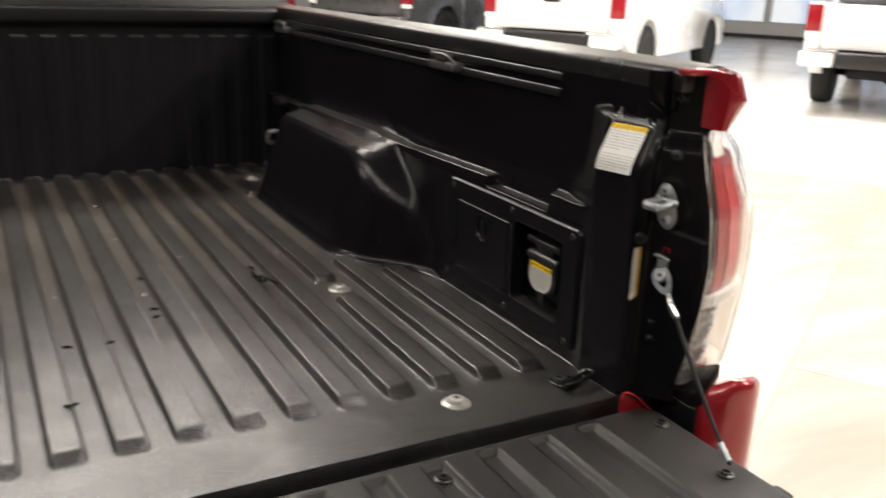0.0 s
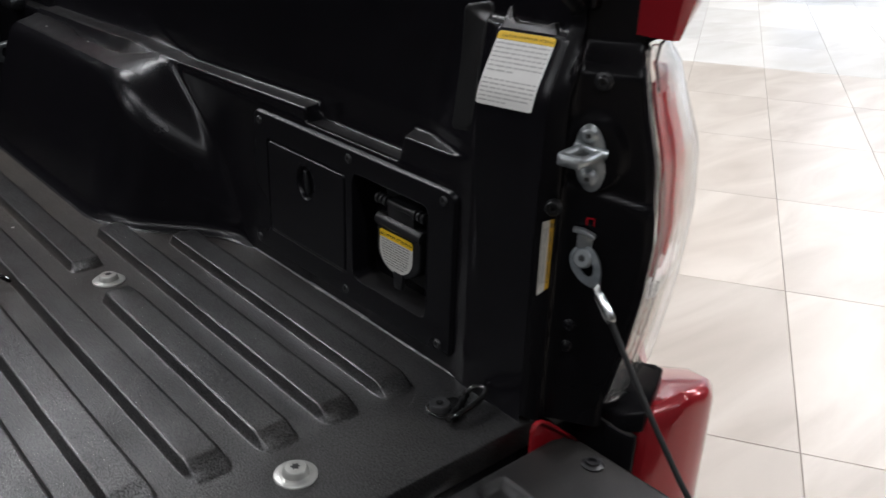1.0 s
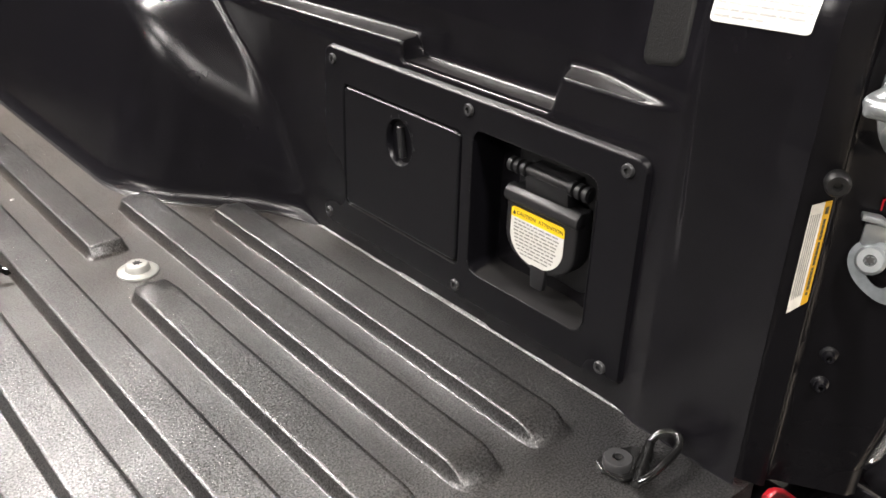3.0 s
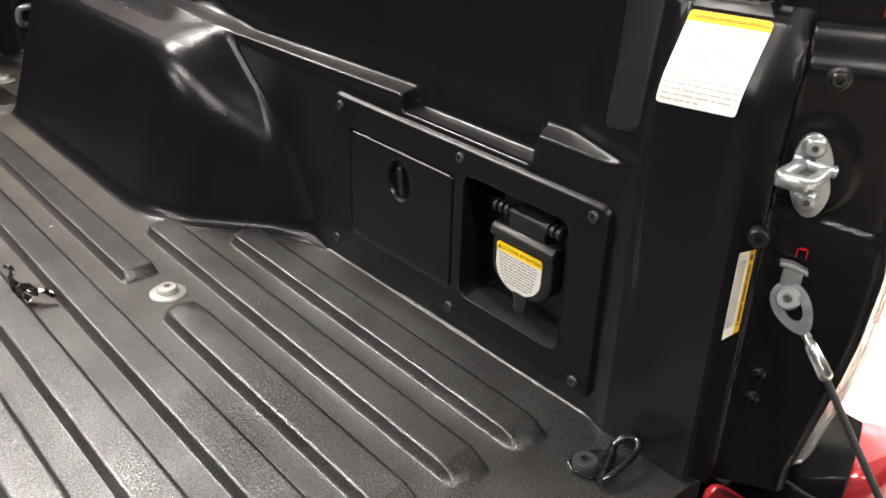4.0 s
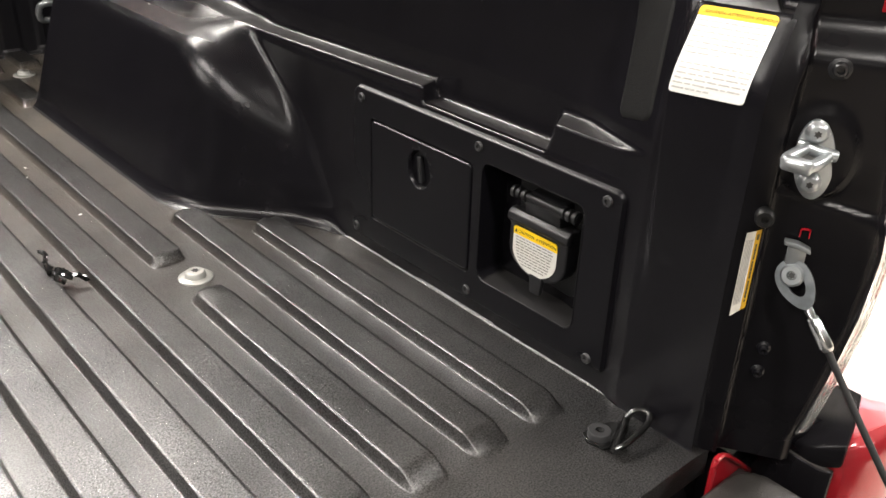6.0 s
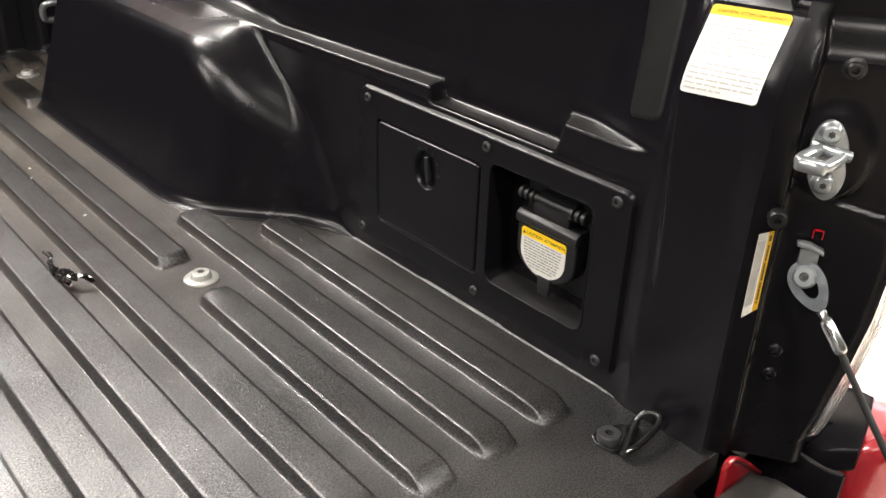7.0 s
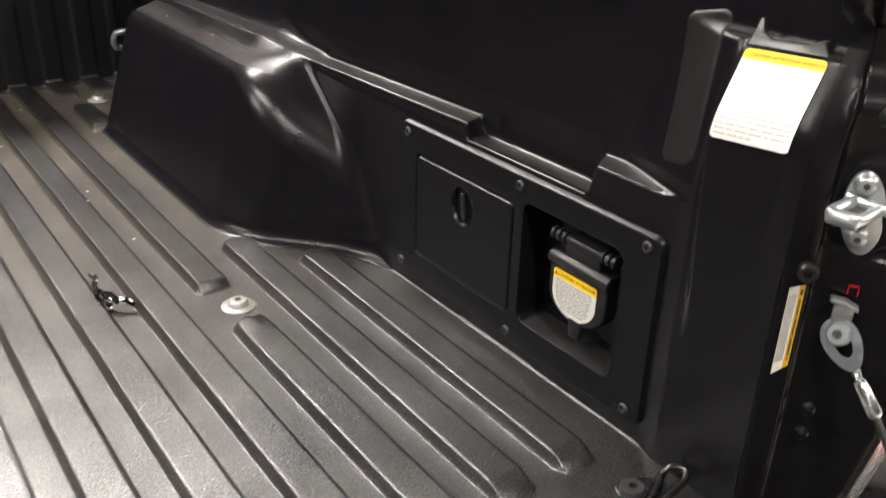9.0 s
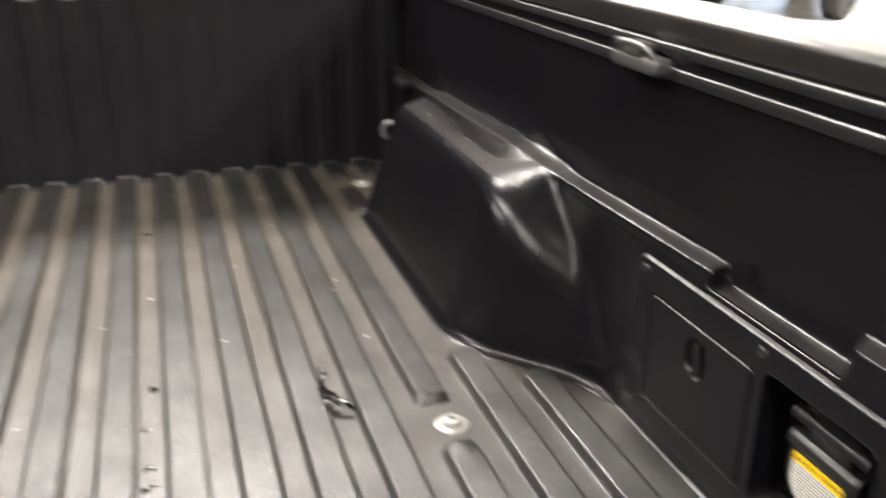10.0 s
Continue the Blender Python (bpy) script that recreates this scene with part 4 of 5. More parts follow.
def eyelet():
    """A flat stamped eye: outer and inner outlines bridged, with thickness."""
    bm = bmesh.new()
    n = 36
    rows = []
    for z in (-0.0013, 0.0013):
        for ra, rb, off, neck in ((0.0195, 0.0125, 0.009, 1), (0.0105, 0.0058, 0.008, 0)):
            ring = []
            for i in range(n):
                a = 2 * math.pi * i / n
                px, py = off + ra * math.cos(a), rb * math.sin(a) * (1 - 0.22 * neck * math.cos(a))
                ring.append(bm.verts.new((px, py, z)))
            rows.append(ring)
    lo_o, lo_i, hi_o, hi_i = rows
    for i in range(n):
        j = (i + 1) % n
        bm.faces.new((lo_o[i], lo_i[i], lo_i[j], lo_o[j]))
        bm.faces.new((hi_o[i], hi_o[j], hi_i[j], hi_i[i]))
        bm.faces.new((lo_o[i], lo_o[j], hi_o[j], hi_o[i]))
        bm.faces.new((lo_i[i], hi_i[i], hi_i[j], lo_i[j]))
    bmesh.ops.recalc_face_normals(bm, faces=bm.faces[:])
    return bm


cable = part("tailgate_cable", tube([CA + along * 0.055] + [CA + along * (0.055 + (0.19) * f) + Vector((0, 0, -0.004 * math.sin(math.pi * f))) for f in (0.25, 0.5, 0.75)] + [CB + Vector((0, 0, 0.004))], 0.0026, 10), M_RUBBER, truck, "black coated tailgate support cable")
AT = Matrix.Translation(CA) @ EYE
part("eyelet", moved(eyelet(), AT), M_EYELET, cable, "zinc-plated cable eyelet", smooth=False)
part("ferrule", moved(joined(box(0.025, 0.034, -0.0034, 0.0034, -0.0010, 0.0010, 0.0006), lathe_x([(0.029, 0.0026), (0.0335, 0.0036), (0.0355, 0.0050), (0.037, 0.0046), (0.039, 0.0052), (0.058, 0.0052), (0.0605, 0.0046), (0.062, 0.0030)])), AT), M_CRIMP, cable, "bright crimped steel ferrule")
part("eye_bolt", moved(lathe([(0.0085, -0.002), (0.0085, 0.0035), (0.007, 0.005), (0.0035, 0.005), (0.003, 0.003)], 20), Matrix.Translation(CA) @ EYE @ pose(0.0015, 0, -0.0015)), M_ZINC, cable, "zinc bolt head")
part("torx_socket", moved(prism(star, 0.0044, 0.0053), Matrix.Translation(CA) @ EYE @ pose(0.0015, 0, -0.0015)), M_DARKSTEEL, cable, smooth=False)
part("keeper_clip", moved(joined(prism([(-0.0065, 0.2085), (0.0030, 0.2078), (0.0125, 0.2035), (0.0128, 0.2000), (0.0035, 0.2035), (-0.0065, 0.2050)], 0.003, 0.0105, "z", 0.001), box(-0.0030, 0.0105, 0.1880, 0.2015, 0.0015, 0.0045, 0.001)), JAMB), M_ZINC, cable, "zinc-plated keeper clip")
part("clip_tag", moved(joined(box(0.003, 0.0039, 0.2095, 0.2165, 0.0, 0.002), box(0.0095, 0.0104, 0.2095, 0.2165, 0.0, 0.002), box(0.003, 0.0104, 0.2155, 0.2165, 0.0, 0.002)), JAMB), M_REDLENS, jamb, "small red tag", smooth=False)
part("lower_ferrule", tube([CB + Vector((0, 0.02, 0.022)), CB + Vector((0, 0.004, 0.007))], 0.0048, 12), M_ZINC, cable, "crimped grey ferrule")


# ---- floor fittings ----
def floor_bolt(x, y, z=0.0):
    w = part("floor_bolt", moved(lathe([(0.0193, 0), (0.0193, 0.0016), (0.0180, 0.0028), (0.0120, 0.0032), (0.0114, 0.0042), (0.0110, 0.0074), (0.0094, 0.0092), (0.0050, 0.0096)], 40), pose(x, y, z)), M_BOLT, truck, "pale zinc-plated bolt with wide washer")
    star = [(0.0046 * (1 if i % 2 else 0.6) * math.cos(math.pi * i / 6), 0.0046 * (1 if i % 2 else 0.6) * math.sin(math.pi * i / 6)) for i in range(12)]
    part("torx_socket", moved(prism(star, 0.0094, 0.0100), pose(x, y, z)), M_DARKSTEEL, w, smooth=False)


for x, y in ((-0.189, 0.530), (-0.2095, 0.0705), (-0.086, 1.413)):
    floor_bolt(x, y)
    floor_bolt(2 * CX - x, y)
tie = part("tie_down", prism([(-0.0570, 0.0785), (-0.0615, 0.0690), (-0.0580, 0.0540), (-0.0490, 0.0490), (-0.0380, 0.0520), (-0.0205, 0.0665), (-0.0250, 0.0725), (-0.0420, 0.0800)], 0.0003, 0.0036, "z", 0.0009, 3), M_SCRAP, truck, "black folding tie-down ring bolted to the bed floor")
part("tie_bolt", moved(lathe([(0.0104, 0), (0.0104, 0.0052), (0.0094, 0.0064), (0.0040, 0.0064), (0.0036, 0.0044)], 30), pose(-0.0485, 0.0665, 0.0034)), M_GREYBOLT, tie, "grey round bolt head")
part("hex_socket", moved(lathe([(0.0031, 0), (0.0031, 0.0004)], 6), pose(-0.0485, 0.0665, 0.0098)), M_SCRAP, tie, smooth=False)
part("ring", tube(flowing([(-0.0560, 0.0440, 0.007), (-0.0450, 0.0405, 0.010), (-0.0192, 0.0417, 0.014), (-0.0070, 0.0470, 0.016), (-0.0050, 0.0545, 0.016), (-0.0105, 0.0605, 0.0148), (-0.0165, 0.0635, 0.009)]), 0.0029, 12), M_SCRAP, tie, "black bent steel ring")
part("ring_hinge", tube([(-0.0575, 0.0435, 0.0065), (-0.0150, 0.0645, 0.0065)], 0.0036, 12), M_SCRAP, tie)
for f in (0.28, 0.62):
    part("hinge_ear", tube([(-0.0575 + 0.0425 * f, 0.0435 + 0.021 * f, 0.0062), (-0.0575 + 0.0425 * (f + 0.16), 0.0435 + 0.021 * (f + 0.16), 0.0062)], 0.0050, 12), M_SCRAP, tie)
part("front_tie", joined(tube(flowing([(0.0, 1.385, 0.128), (-0.035, 1.385, 0.130), (-0.045, 1.392, 0.122), (-0.045, 1.398, 0.104), (-0.035, 1.402, 0.097), (0.0, 1.402, 0.097)]), 0.006, 12)), M_ZINC, truck, "zinc tie-down loop on the bed wall")
part("tie_hinge", box(-0.02, 0.01, 1.36, 1.43, 0.195, 0.215, 0.006), M_BLACK, bed_side)

# bright worn edge where floor and side meet
EY, EU = np.meshgrid(np.concatenate([np.linspace(0.089, 0.52, 90)]), np.linspace(0, 1, 5), indexing="ij")
wob = np.array([noise.noise((y * 60, 3.1, 0)) for y in EY[:, 0]])[:, None]
part("liner_edge", sheet(0.0018 + 0.0030 * EU + 0.0012 * wob * (1 - EU), EY, 0.0006 + 0.0026 * EU ** 1.4), M_FLOOR, bed_floor, "worn lighter edge of the floor moulding")


# ---- tail light, bumper end and outer body ----
def lens_curve(inset, zz, depth=0.0):
    """Plan of the lens at each height, from the jamb round to the flank."""
    rows = []
    for z in zz:
        e = on_jamb(float(edge_s(z)) + 0.003, 0)
        xe = e.x + inset
        xo = float(np.interp(z, [0.03, 0.15, 0.26, 0.345, 0.366], [0.190, 0.187, 0.186, 0.154, 0.118])) - inset
        y0, s = e.y + inset, xo - xe
        rows.append([(xe, y0 + 0.004), (xe + 0.08 * s, y0), (xe + 0.33 * s, y0 + 0.009), (xe + 0.60 * s, y0 + 0.021), (xe + 0.83 * s, y0 + 0.036), (xe + 0.96 * s, y0 + 0.056), (xo + 0.004, y0 + 0.085), (xo + 0.012, y0 + 0.14)])
    R = np.array(rows)
    return R[:, :, 0], R[:, :, 1], np.repeat(np.array(zz)[:, None], R.shape[1], 1)


def lens(inset, zz, solid):
    bm = sheet(*lens_curve(inset, zz))
    bmesh.ops.recalc_face_normals(bm, faces=bm.faces[:])
    bmesh.ops.solidify(bm, geom=bm.faces[:], thickness=solid)
    return bm


tail = both("tail_light", lambda: lens(0.0, [0.034 + 0.331 * i / 24 for i in range(25)], 0.003), M_CLEAR, truck, "clear plastic tail light lens")


def lens_band(inset, zz, c0, c1, solid=0.002):
    """Part of the lens's sweep, between two of its uprights."""
    X, Y, Z = lens_curve(inset, zz)
    bm = sheet(X[:, c0:c1 + 1], Y[:, c0:c1 + 1], Z[:, c0:c1 + 1])
    bmesh.ops.recalc_face_normals(bm, faces=bm.faces[:])
    bmesh.ops.solidify(bm, geom=bm.faces[:], thickness=solid)
    return bm


red = both("red_lens", lambda: lens_band(0.012, [0.160 + 0.172 * i / 12 for i in range(13)], 1, 5, 0.003), M_REDLENS, tail, "deep red inner lamp lens")
both("red_core", lambda: lens_band(0.0100, [0.172 + 0.148 * i / 10 for i in range(11)], 2, 3), M_REDCORE, red, "brighter red upright bar of the lamp")
both("lamp_divider", lambda: lens(0.006, [0.143 + 0.015 * i / 3 for i in range(4)], 0.006), M_LABEL, tail, "white lamp divider")
both("lamp_housing", lambda: lens(0.034, [0.14 + 0.215 * i / 12 for i in range(13)], 0.002), M_CHROME, tail, "bright reflector behind the red lens")


def ribbed_reflector():
    """Fluted bright reflector behind the lower, clear part of the lens."""
    zz = [0.036 + 0.108 * i / 48 for i in range(49)]
    X, Y, Z = lens_curve(0.022, zz)
    wave = 0.0016 * np.sin(Z * 2 * math.pi / 0.012)
    bm = sheet(X + wave, Y - wave, Z)
    bmesh.ops.recalc_face_normals(bm, faces=bm.faces[:])
    return bm


both("reflector", ribbed_reflector, M_CHROME, tail, "ribbed bright reversing lamp reflector")
for k in range(3):
    both("lens_rim", lambda: tube([on_jamb(float(edge_s(z)) + 0.001 + 0.004 * k, z, 0.001 - 0.006 * k) for z in [0.040 + (0.322 - 0.10 * k) * i / 30 for i in range(31)]], 0.0013, 8), M_CLEAR, tail, "pale sealing edge of the lens")


def rear_corner():
    """The corner above the lamp: its outer side swells to a crease half way up."""
    bm = bmesh.new()
    rings = []
    for z, g in ((0.368, -0.004), (0.374, 0.0), (0.402, 0.013), (0.404, 0.013), (0.432, 0.003), (0.436, -0.002)):
        rings.append([bm.verts.new((x + g * w, y - g * w * 0.6, z)) for x, y, w in ((0.060, -0.045, 0), (0.0625, -0.066, 0.2), (0.070, -0.0685, 0.5), (0.084, -0.060, 0.9), (0.110, -0.028, 1.0), (0.118, 0.05, 1.0), (0.06, 0.05, 0))])
    for a, b in zip(rings, rings[1:]):
        for i in range(7):
            bm.faces.new((a[i], a[(i + 1) % 7], b[(i + 1) % 7], b[i]))
    bm.faces.new(rings[0][::-1])
    bm.faces.new(rings[-1])
    bmesh.ops.recalc_face_normals(bm, faces=bm.faces[:])
    return bm


both("corner_panel", rear_corner, M_RED, truck, "red painted rear corner above the tail light")
both("rail_lip", lambda: box(0.024, 0.090, -0.040, -0.0195, 0.4310, 0.4385, 0.003), M_RED, truck, "red painted lip under the rail cap")
both("body_side", lambda: prism([(0.110, 0.37), (0.110, 0.405), (0.118, 0.40), (0.150, 0.345), (0.195, 0.20), (0.215, 0.0), (0.22, -0.25), (0.19, -0.36), (0.15, -0.36), (0.15, 0.2)], 0.052, 1.64, "y", 0.004), M_RED, truck, "red painted outer bed side")


def bumper_top(x, y):
    return float(np.interp(x, [0.05, 0.06, 0.10, 0.13, 0.20, 0.25], [0.018, 0.026, 0.056, 0.050, 0.026, 0.014])) - 0.45 * max(0.0, y + 0.085)


def bumper_end():
    bm = prism([(0.080, 0.05), (0.061, -0.082), (0.066, -0.098), (0.090, -0.116), (0.124, -0.121), (0.152, -0.106), (0.215, -0.045), (0.238, 0.05)], -0.33, 0.0, "z", 0.012, 4)
    for v in bm.verts:
        v.co.z += max(0.0, 1 + v.co.z / 0.12) * bumper_top(v.co.x, v.co.y)
    return bm


def bumper_inset():
    bm = prism([(0.066, 0.045), (0.055, -0.070), (0.060, -0.0925), (0.082, -0.0860), (0.103, -0.0770), (0.122, -0.058), (0.136, -0.02), (0.142, 0.045)], -0.022, 0.0, "z", 0.003)
    for v in bm.verts:
        v.co.z += bumper_top(v.co.x, v.co.y) + 0.010
    return bm


bumper = both("bumper_corner", bumper_end, M_RED, truck, "red painted bumper end")
both("bumper_pad", bumper_inset, M_BLACKPAINT, bumper, "black plastic step pad")
both("bumper_seal", lambda: prism([(0.054, 0.04), (0.052, -0.078), (0.056, -0.088), (0.061, -0.088), (0.070, 0.04)], -0.30, 0.010, "z", 0.002, 3), M_BLACKPAINT, bumper, "black plastic edge strip")
part("bumper_bar", box(2 * CX - 0.055, 0.055, -0.16, -0.03, -0.34, -0.16, 0.02, 3), M_CHROME, truck, "bright steel rear bumper")


# ---- cab, wheels, the other trucks ----
def arch(cy, r, n=12):
    return [(cy - r * math.cos(math.pi * i / n), 0.30 + r * math.sin(math.pi * i / n)) for i in range(n + 1)]


def wheel_at(x, y, parent, M, r=0.38):
    side = 1 if x > 0 else -1
    turn = M @ pose(x, y, r, 0, 90 * side, 0)
    w = part("wheel", moved(lathe([(0.24, -0.11), (0.34, -0.12), (r - 0.01, -0.10), (r, -0.06), (r, 0.06), (r - 0.01, 0.10), (0.34, 0.12), (0.25, 0.115), (0.235, 0.10)], 48), turn), M_RUBBER, parent, "black tyre")
    part("rim", moved(lathe([(0.236, 0.06), (0.232, 0.095), (0.215, 0.085), (0.10, 0.06), (0.07, 0.085), (0.03, 0.09)], 32), turn), M_CHROME, w, "bright alloy rim")


def cab_of(parent, M, paint, half, back, roof=1.02):
    z0, rail_z = 0.33, 1.14
    body = [(back, z0), (back, rail_z), (back + 2.15, rail_z), (back + 2.35, rail_z - 0.01), (back + 3.45, rail_z - 0.10), (back + 3.62, rail_z - 0.30), (back + 3.62, 0.45), (back + 3.45, z0)]
    front = arch(back + 2.78, 0.46)
    outline = body + [(a, b + 0.03) for a, b in front[::-1]]
    part("cab", moved(prism(outline, -half, half, "x", 0.02), M), paint, parent, "lower cab, doors and bonnet")
    top = rail_z + 0.57
    part("cab_roof", moved(prism([(back + 0.10, top - 0.06), (back + 0.16, top), (back + 1.25, top), (back + 1.34, top - 0.05)], -half + 0.12, half - 0.12, "x", 0.015, 3), M), paint, parent, "painted cab roof")
    for sx in (-1, 1):
        for (a0, a1, w) in ((back + 0.03, back + 0.13, 0.16), (back + 1.02, back + 1.04, 0.10), (back + 2.12, back + 1.30, 0.09)):
            part("pillar", moved(prism([(a0, rail_z - 0.01), (a0 + w, rail_z - 0.01), (a1 + w * 0.8, top - 0.03), (a1, top - 0.03)], *sorted((sx * (half - 0.04), sx * (half - 0.14))), "x", 0.012), M), paint, parent)
        part("side_window", moved(prism([(back + 0.18, rail_z), (back + 0.26, top - 0.06), (back + 1.30, top - 0.06), (back + 2.10, rail_z)], *sorted((sx * (half - 0.094), sx * (half - 0.088))), "x"), M), M_GLASS, parent, "clear side window", smooth=False)
    part("rear_window_border", moved(prism([(back - 0.004, rail_z - 0.03), (back + 0.03, rail_z - 0.03), (back + 0.055, rail_z + 0.075), (back + 0.012, rail_z + 0.075)], -half + 0.06, half - 0.075, "x", 0.004), M), M_BLACK, parent, "black border under the rear window")
    part("rear_seat", moved(prism([(back + 0.16, rail_z - 0.02), (back + 0.16, rail_z + 0.33), (back + 0.20, rail_z + 0.38), (back + 0.27, rail_z + 0.36), (back + 0.36, rail_z - 0.02)], -half + 0.17, half - 0.17, "x", 0.02, 3), M), M_STRIP, parent, "black rear seat back")
    part("headliner", moved(box(-half + 0.16, half - 0.16, back + 0.16, back + 1.26, top - 0.075, top - 0.055, 0.006), M), M_WALLGREY, parent, "light grey cab headliner")
    part("rear_window", moved(prism([(back + 0.045, rail_z), (back + 0.051, rail_z), (back + 0.131, top - 0.05), (back + 0.125, top - 0.05)], -half + 0.16, half - 0.16, "x"), M), M_GLASS, parent, "clear rear window", smooth=False)
    part("windscreen", moved(prism([(back + 2.14, rail_z), (back + 2.146, rail_z), (back + 1.336, top - 0.05), (back + 1.33, top - 0.05)], -half + 0.16, half - 0.16, "x"), M), M_GLASS, parent, "clear windscreen", smooth=False)


HERE = Matrix.Translation((CX, 0, ZG))
cab_of(truck, HERE, M_RED, 0.86, 1.665)
part("chassis", moved(box(-0.45, 0.45, 0.0, 4.9, 0.33, 0.55, 0.02), HERE), M_BLACKPAINT, truck)
for y in (0.98, 4.44):
    for x in (-0.77, 0.77):
        wheel_at(x, y, truck, HERE)


def parked_truck(u, v, paint, label):
    """Another pickup, rear towards the bed, standing square to the tiles."""
    place = ROOM @ Vector((u, v, ZG))
    t = thing("pickup_truck", place, label, "truck", "parked trucks")
    M = Matrix.Translation(place) @ ROOM @ pose(0, 0, 0, 0, 0, -90)
    half = 0.93
    bed = [(0.0, 0.62), (0.0, 1.16), (1.68, 1.16), (1.68, 0.42)] + [(a, b + 0.06) for a, b in arch(1.12, 0.47)[::-1]] + [(0.5, 0.45), (0.12, 0.58)]
    for s in (-1, 1):
        part("bed_side", moved(prism(bed, *sorted((s * (half - 0.16), s * half)), "x", 0.02, 3), M), paint, t, "painted bed side")
        tl = part("tail_light", moved(box(*sorted((s * (half - 0.15), s * (half + 0.006))), -0.018, 0.10, 0.86, 1.14, 0.012, 3), M), M_REDLENS, t, "red tail light")
        part("reverse_lens", moved(box(*sorted((s * (half - 0.14), s * (half + 0.002))), -0.020, 0.08, 0.80, 0.858, 0.01), M), M_LABEL, tl, "white reversing lens")
        part("bumper_end", moved(box(*sorted((s * (half - 0.34), s * (half + 0.01))), -0.20, 0.10, 0.50, 0.66, 0.03, 3), M), paint, t, "painted bumper end")
        part("bumper_step", moved(box(*sorted((s * (half - 0.36), s * (half - 0.03))), -0.21, 0.02, 0.665, 0.685, 0.008), M), M_CHROME, t, "chrome step on the bumper end")
    gate2 = part("tailgate", moved(box(-half + 0.17, half - 0.17, 0.005, 0.07, 0.68, 1.15, 0.015, 3), M), paint, t, "closed painted tailgate")
    part("handle", moved(box(-0.11, 0.11, -0.012, 0.012, 1.02, 1.09, 0.01), M), M_BLACK, gate2, "black tailgate handle")
    part("bed_floor", moved(box(-half + 0.16, half - 0.16, 0.08, 1.67, 0.64, 0.68), M), M_BLACK, t)
    part("bumper_bar", moved(box(-half + 0.36, half - 0.36, -0.17, 0.03, 0.50, 0.66, 0.02, 3), M), M_BLACK, t, "black bumper step")
    part("chassis", moved(joined(box(-0.45, 0.45, 0.05, 4.9, 0.38, 0.58, 0.02), box(-0.16, 0.16, 0.95, 1.25, 0.26, 0.50, 0.06, 3), box(-0.7, 0.7, 1.06, 1.16, 0.33, 0.43, 0.03)), M), M_BLACKPAINT, t, "dark axle and frame")
    cab_of(t, M, paint, half - 0.02, 1.70)
    for y in (1.12, 4.48):
        for x in (-0.80, 0.80):
            wheel_at(x, y, t, M)
    return t


parked_truck(9.35, 0.28, M_CARWHITE, "white pickup truck with chrome bumper steps, tailgate closed")
parked_truck(9.4, 4.22, M_CARWHITE, "white pickup truck with black bumper parked in a row")
parked_truck(10.2, 7.75, M_CARGREY, "dark grey pickup truck parked beside a white one")

# ---- scraps on the bed floor ----


def scrap(points, r, label):
    p = points[0]
    fine = []
    for (a, b) in zip(points, points[1:]):
        fine += [Vector(a).lerp(Vector(b), f) + Vector((rz.uniform(-1, 1), rz.uniform(-1, 1), rz.uniform(0, 0.8))) * 0.0012 for f in (0, 0.34, 0.67)]
    bm = tube(fine + [Vector(points[-1])], r, 6)
    for v in bm.verts:
        v.co += Vector((rz.uniform(-1, 1), rz.uniform(-1, 1), rz.uniform(-0.6, 1))) * r * 0.55
    ob = part("plastic_scrap", moved(bm, Matrix.Translation((-p[0], -p[1], 0))), M_SCRAP, smooth=False)
    ob.location = (p[0], p[1], 0)
    return tagged(ob, label, "debris", "scraps on the bed floor")


rz = random.Random(11)
curl = [(-0.3105 + 0.004 * math.sin(i * 0.9), 0.668 - i * 0.0062, 0.013 + 0.0015 * math.sin(i * 1.7)) for i in range(8)]
scrap(curl, 0.0022, "curled shiny black plastic scrap on a floor rib")
scrap([(-0.3125, 0.626, 0.0135), (-0.318, 0.612, 0.014), (-0.311, 0.604, 0.015), (-0.317, 0.592, 0.0135), (-0.311, 0.583, 0.0128)], 0.0030, "twisted shiny black plastic scrap on a floor rib")
scrap([(-0.316, 0.606, 0.014), (-0.306, 0.602, 0.015), (-0.301, 0.594, 0.0138), (-0.293, 0.590, 0.0128), (-0.288, 0.583, 0.008)], 0.0026, "forked shiny black plastic scrap on a floor rib")
scrap([(-0.312, 0.612, 0.0145), (-0.305, 0.606, 0.0155), (-0.309, 0.597, 0.014), (-0.302, 0.588, 0.013)], 0.0024, "crinkled shiny black plastic film scrap on a floor rib")
for x, y in ((-0.500, 0.679), (-0.506, 0.597), (-0.504, 0.524), (-0.512, 0.49), (-0.648, 0.423), (-0.588, 0.414), (-0.660, 0.237), (-0.505, 1.2)):
    z = 0.0125
    scrap([(x + rz.uniform(-0.008, 0.0), y, z), (x + rz.uniform(-0.003, 0.003), y + rz.uniform(-0.005, 0.005), z + 0.001), (x + rz.uniform(0.002, 0.010), y + rz.uniform(-0.004, 0.004), z)], 0.0022, "small black plastic scrap on the bed floor")
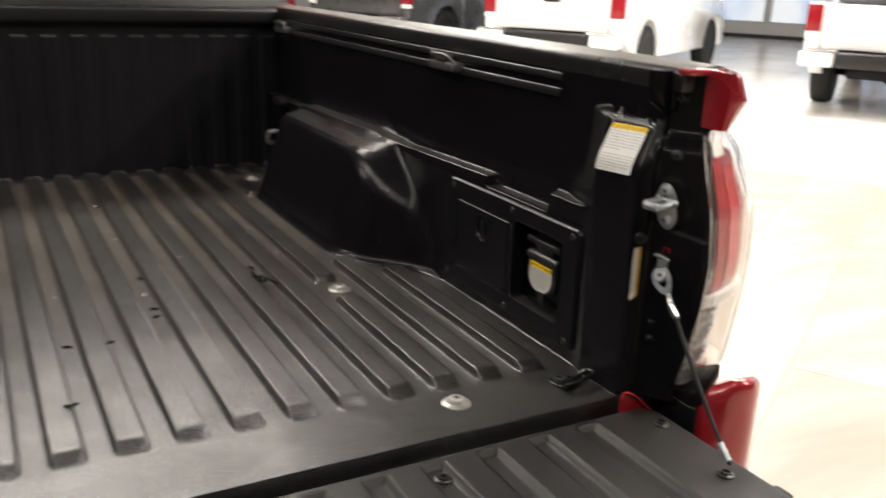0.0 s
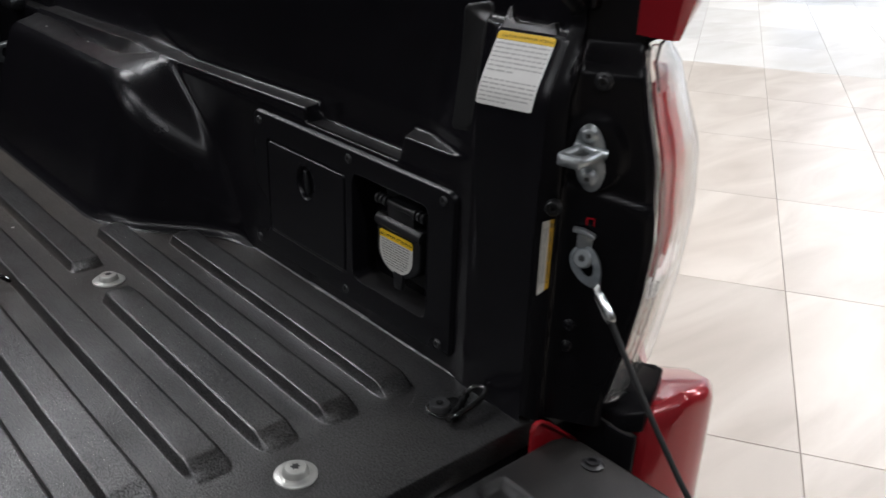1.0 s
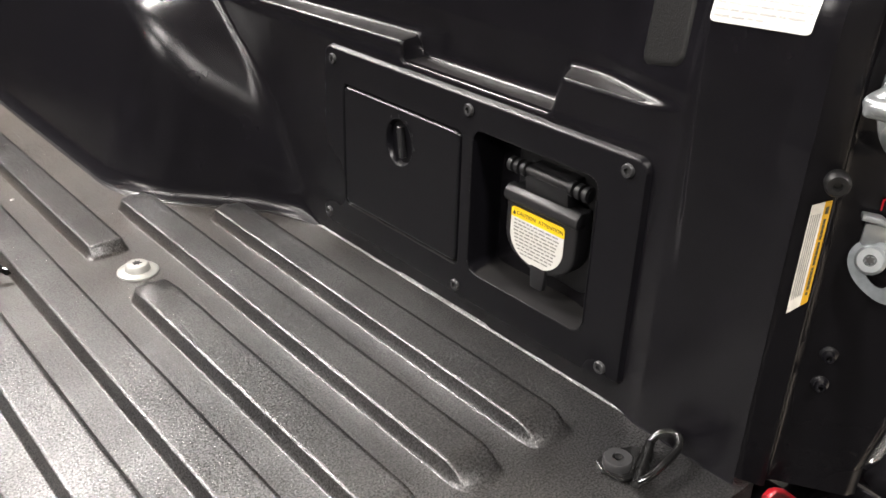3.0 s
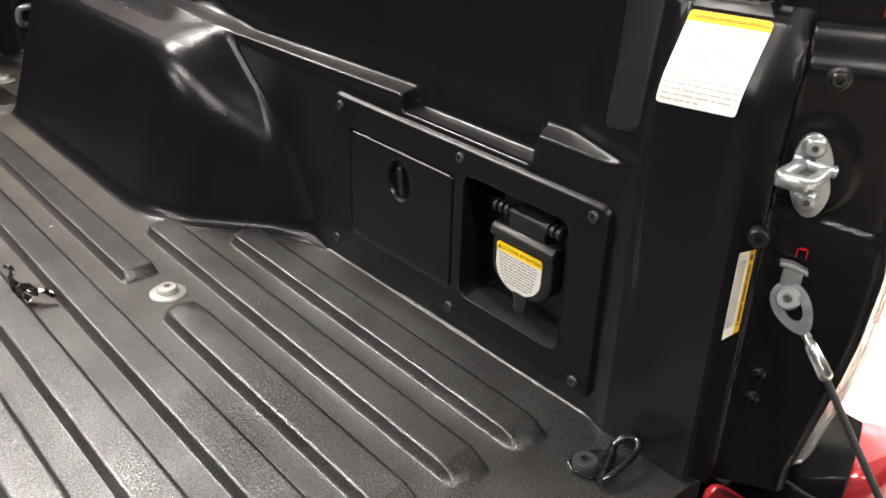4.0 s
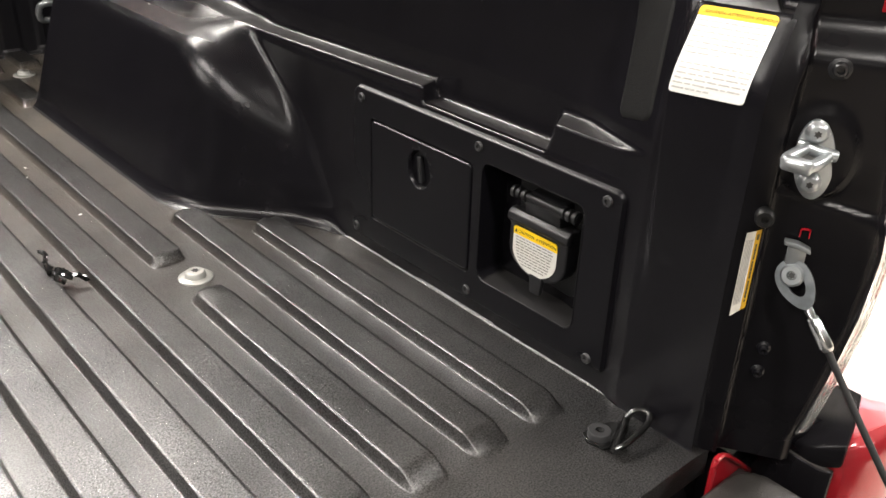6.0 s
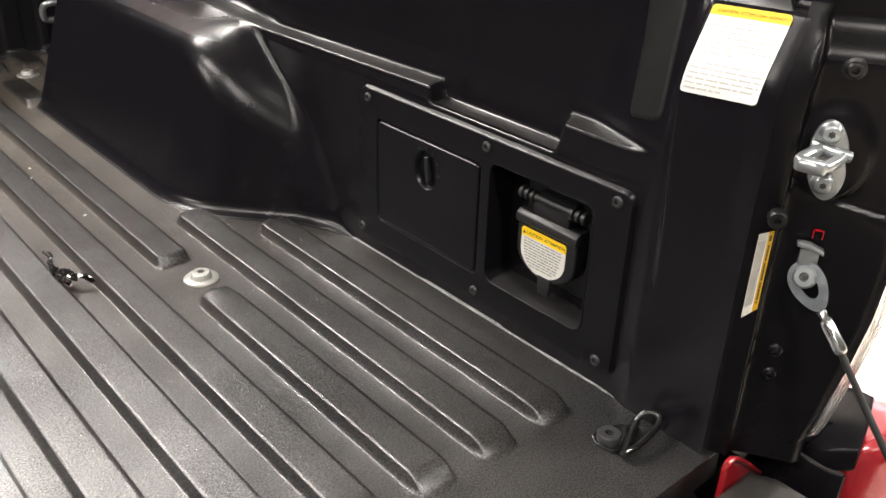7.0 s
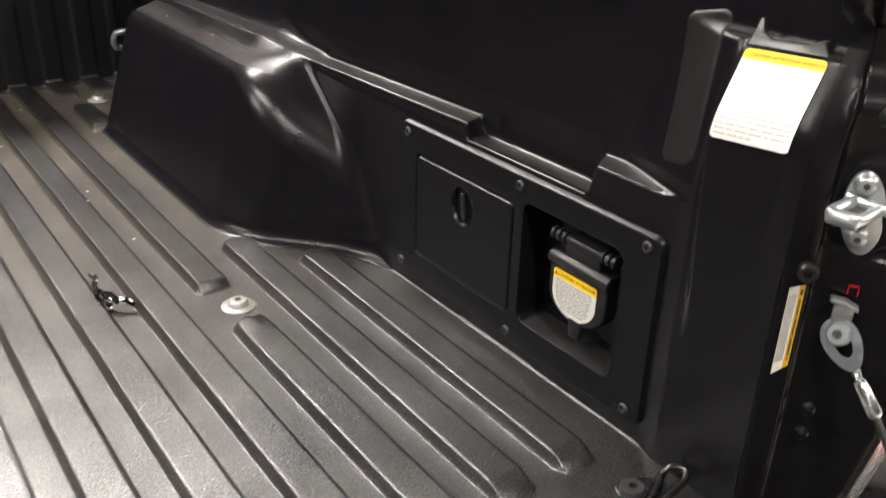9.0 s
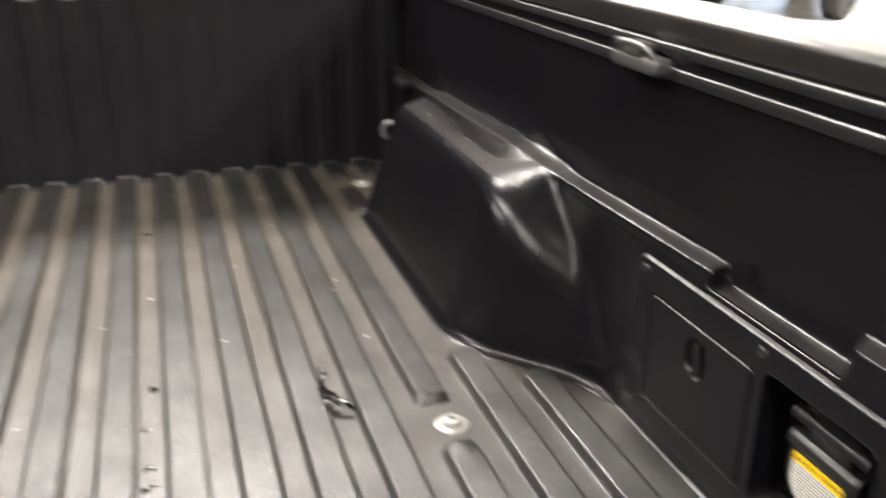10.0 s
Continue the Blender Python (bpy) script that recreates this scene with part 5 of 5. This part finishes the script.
for i, (x, y) in enumerate(((-0.186, 0.815), (-0.180, 0.797), (-0.249, 0.895), (-0.500, 0.937), (-0.2395, 0.93), (-0.30, 1.34), (-0.23, 1.38), (-0.300, 1.19), (-0.412, 0.78), (-0.560, 0.86), (-0.236, 0.74), (-0.640, 0.64), (-0.375, 1.02), (-0.46, 1.41))):
    z = 0.0006 if i < 2 else 0.0118
    ob = part("white_crumb", moved(joined(box(-0.0022, 0.0022, -0.0012, 0.0012, 0, 0.0012, 0.0004)), pose(0, 0, 0, 0, 0, rz.uniform(0, 180))), M_LABEL)
    ob.location = (x, y, z)
    tagged(ob, "tiny white crumb lying on the dusty bed floor", "debris", "crumbs on the bed floor")
for x, y in ((-0.020, 1.02), (-0.034, 0.93), (-0.012, 0.88), (-0.040, 1.10)):
    ob = part("white_crumb", moved(box(-0.0026, 0.0026, -0.0010, 0.0010, 0, 0.0008, 0.0003), pose(0, 0, 0, 0, -17, rz.uniform(0, 180))), M_LABEL)
    ob.location = (x, y, 0.2005 + 0.31 * (x + 0.065))
    tagged(ob, "tiny white crumb lying on the black wheel arch", "debris", "crumbs on the wheel arch")

# ---- floor tiles ----
TU, TV, TU0, TV0, JOINT = 0.893, 0.469, 1.165, -0.4525, 0.0012
tile_me = {}
for nm, mt in (("tile_beige", M_TILE), ("tile_white", M_TILEW)):
    bm = box(JOINT, TU - JOINT, JOINT, TV - JOINT, -0.01, 0.0)
    bmesh.ops.bevel(bm, geom=[e for e in bm.edges if all(v.co.z > -0.001 for v in e.verts)], offset=0.0012, segments=1, affect="EDGES")
    me = bpy.data.meshes.new(nm)
    bm.to_mesh(me)
    bm.free()
    me.materials.append(mt)
    tile_me[mt.name] = me
count = 0
rest = {M_TILE.name: ([], []), M_TILEW.name: ([], [])}
for i in range(math.ceil((U0 - TU0) / TU), math.floor((U1 - TU0) / TU)):
    for j in range(math.ceil((V0 - TV0) / TV), math.floor((V1 - TV0) / TV)):
        u, v = TU0 + i * TU, TV0 + j * TV
        mt = M_TILEW if u > 5.5 else M_TILE
        if -0.7 < u < 8.3 and -4.3 < v < 3.4 and count < 290 and (u > 0.2 or v < 0.2):
            tl = new("tile", tile_me[mt.name])
            tl.matrix_world = ROOM @ Matrix.Translation((u, v, ZG))
            tl.parent = ground
            count += 1
        else:
            vs, fs = rest[mt.name]
            k = len(vs)
            for z, g in ((ZG - 0.01, JOINT), (ZG - 0.001, JOINT), (ZG, JOINT + 0.001)):
                vs += [ROOM @ Vector(p) for p in ((u + g, v + g, z), (u + TU - g, v + g, z), (u + TU - g, v + TV - g, z), (u + g, v + TV - g, z))]
            for r in (0, 4):
                fs += [(k + r + a, k + r + (a + 1) % 4, k + r + 4 + (a + 1) % 4, k + r + 4 + a) for a in range(4)]
            fs.append((k + 8, k + 9, k + 10, k + 11))
for mt in (M_TILE, M_TILEW):
    vs, fs = rest[mt.name]
    me = bpy.data.meshes.new("far_tiles")
    me.from_pydata(vs, [], fs)
    me.materials.append(mt)
    ob = new("far_tiles", me)
    ob.parent = ground
    ob["kind"] = "stuff"
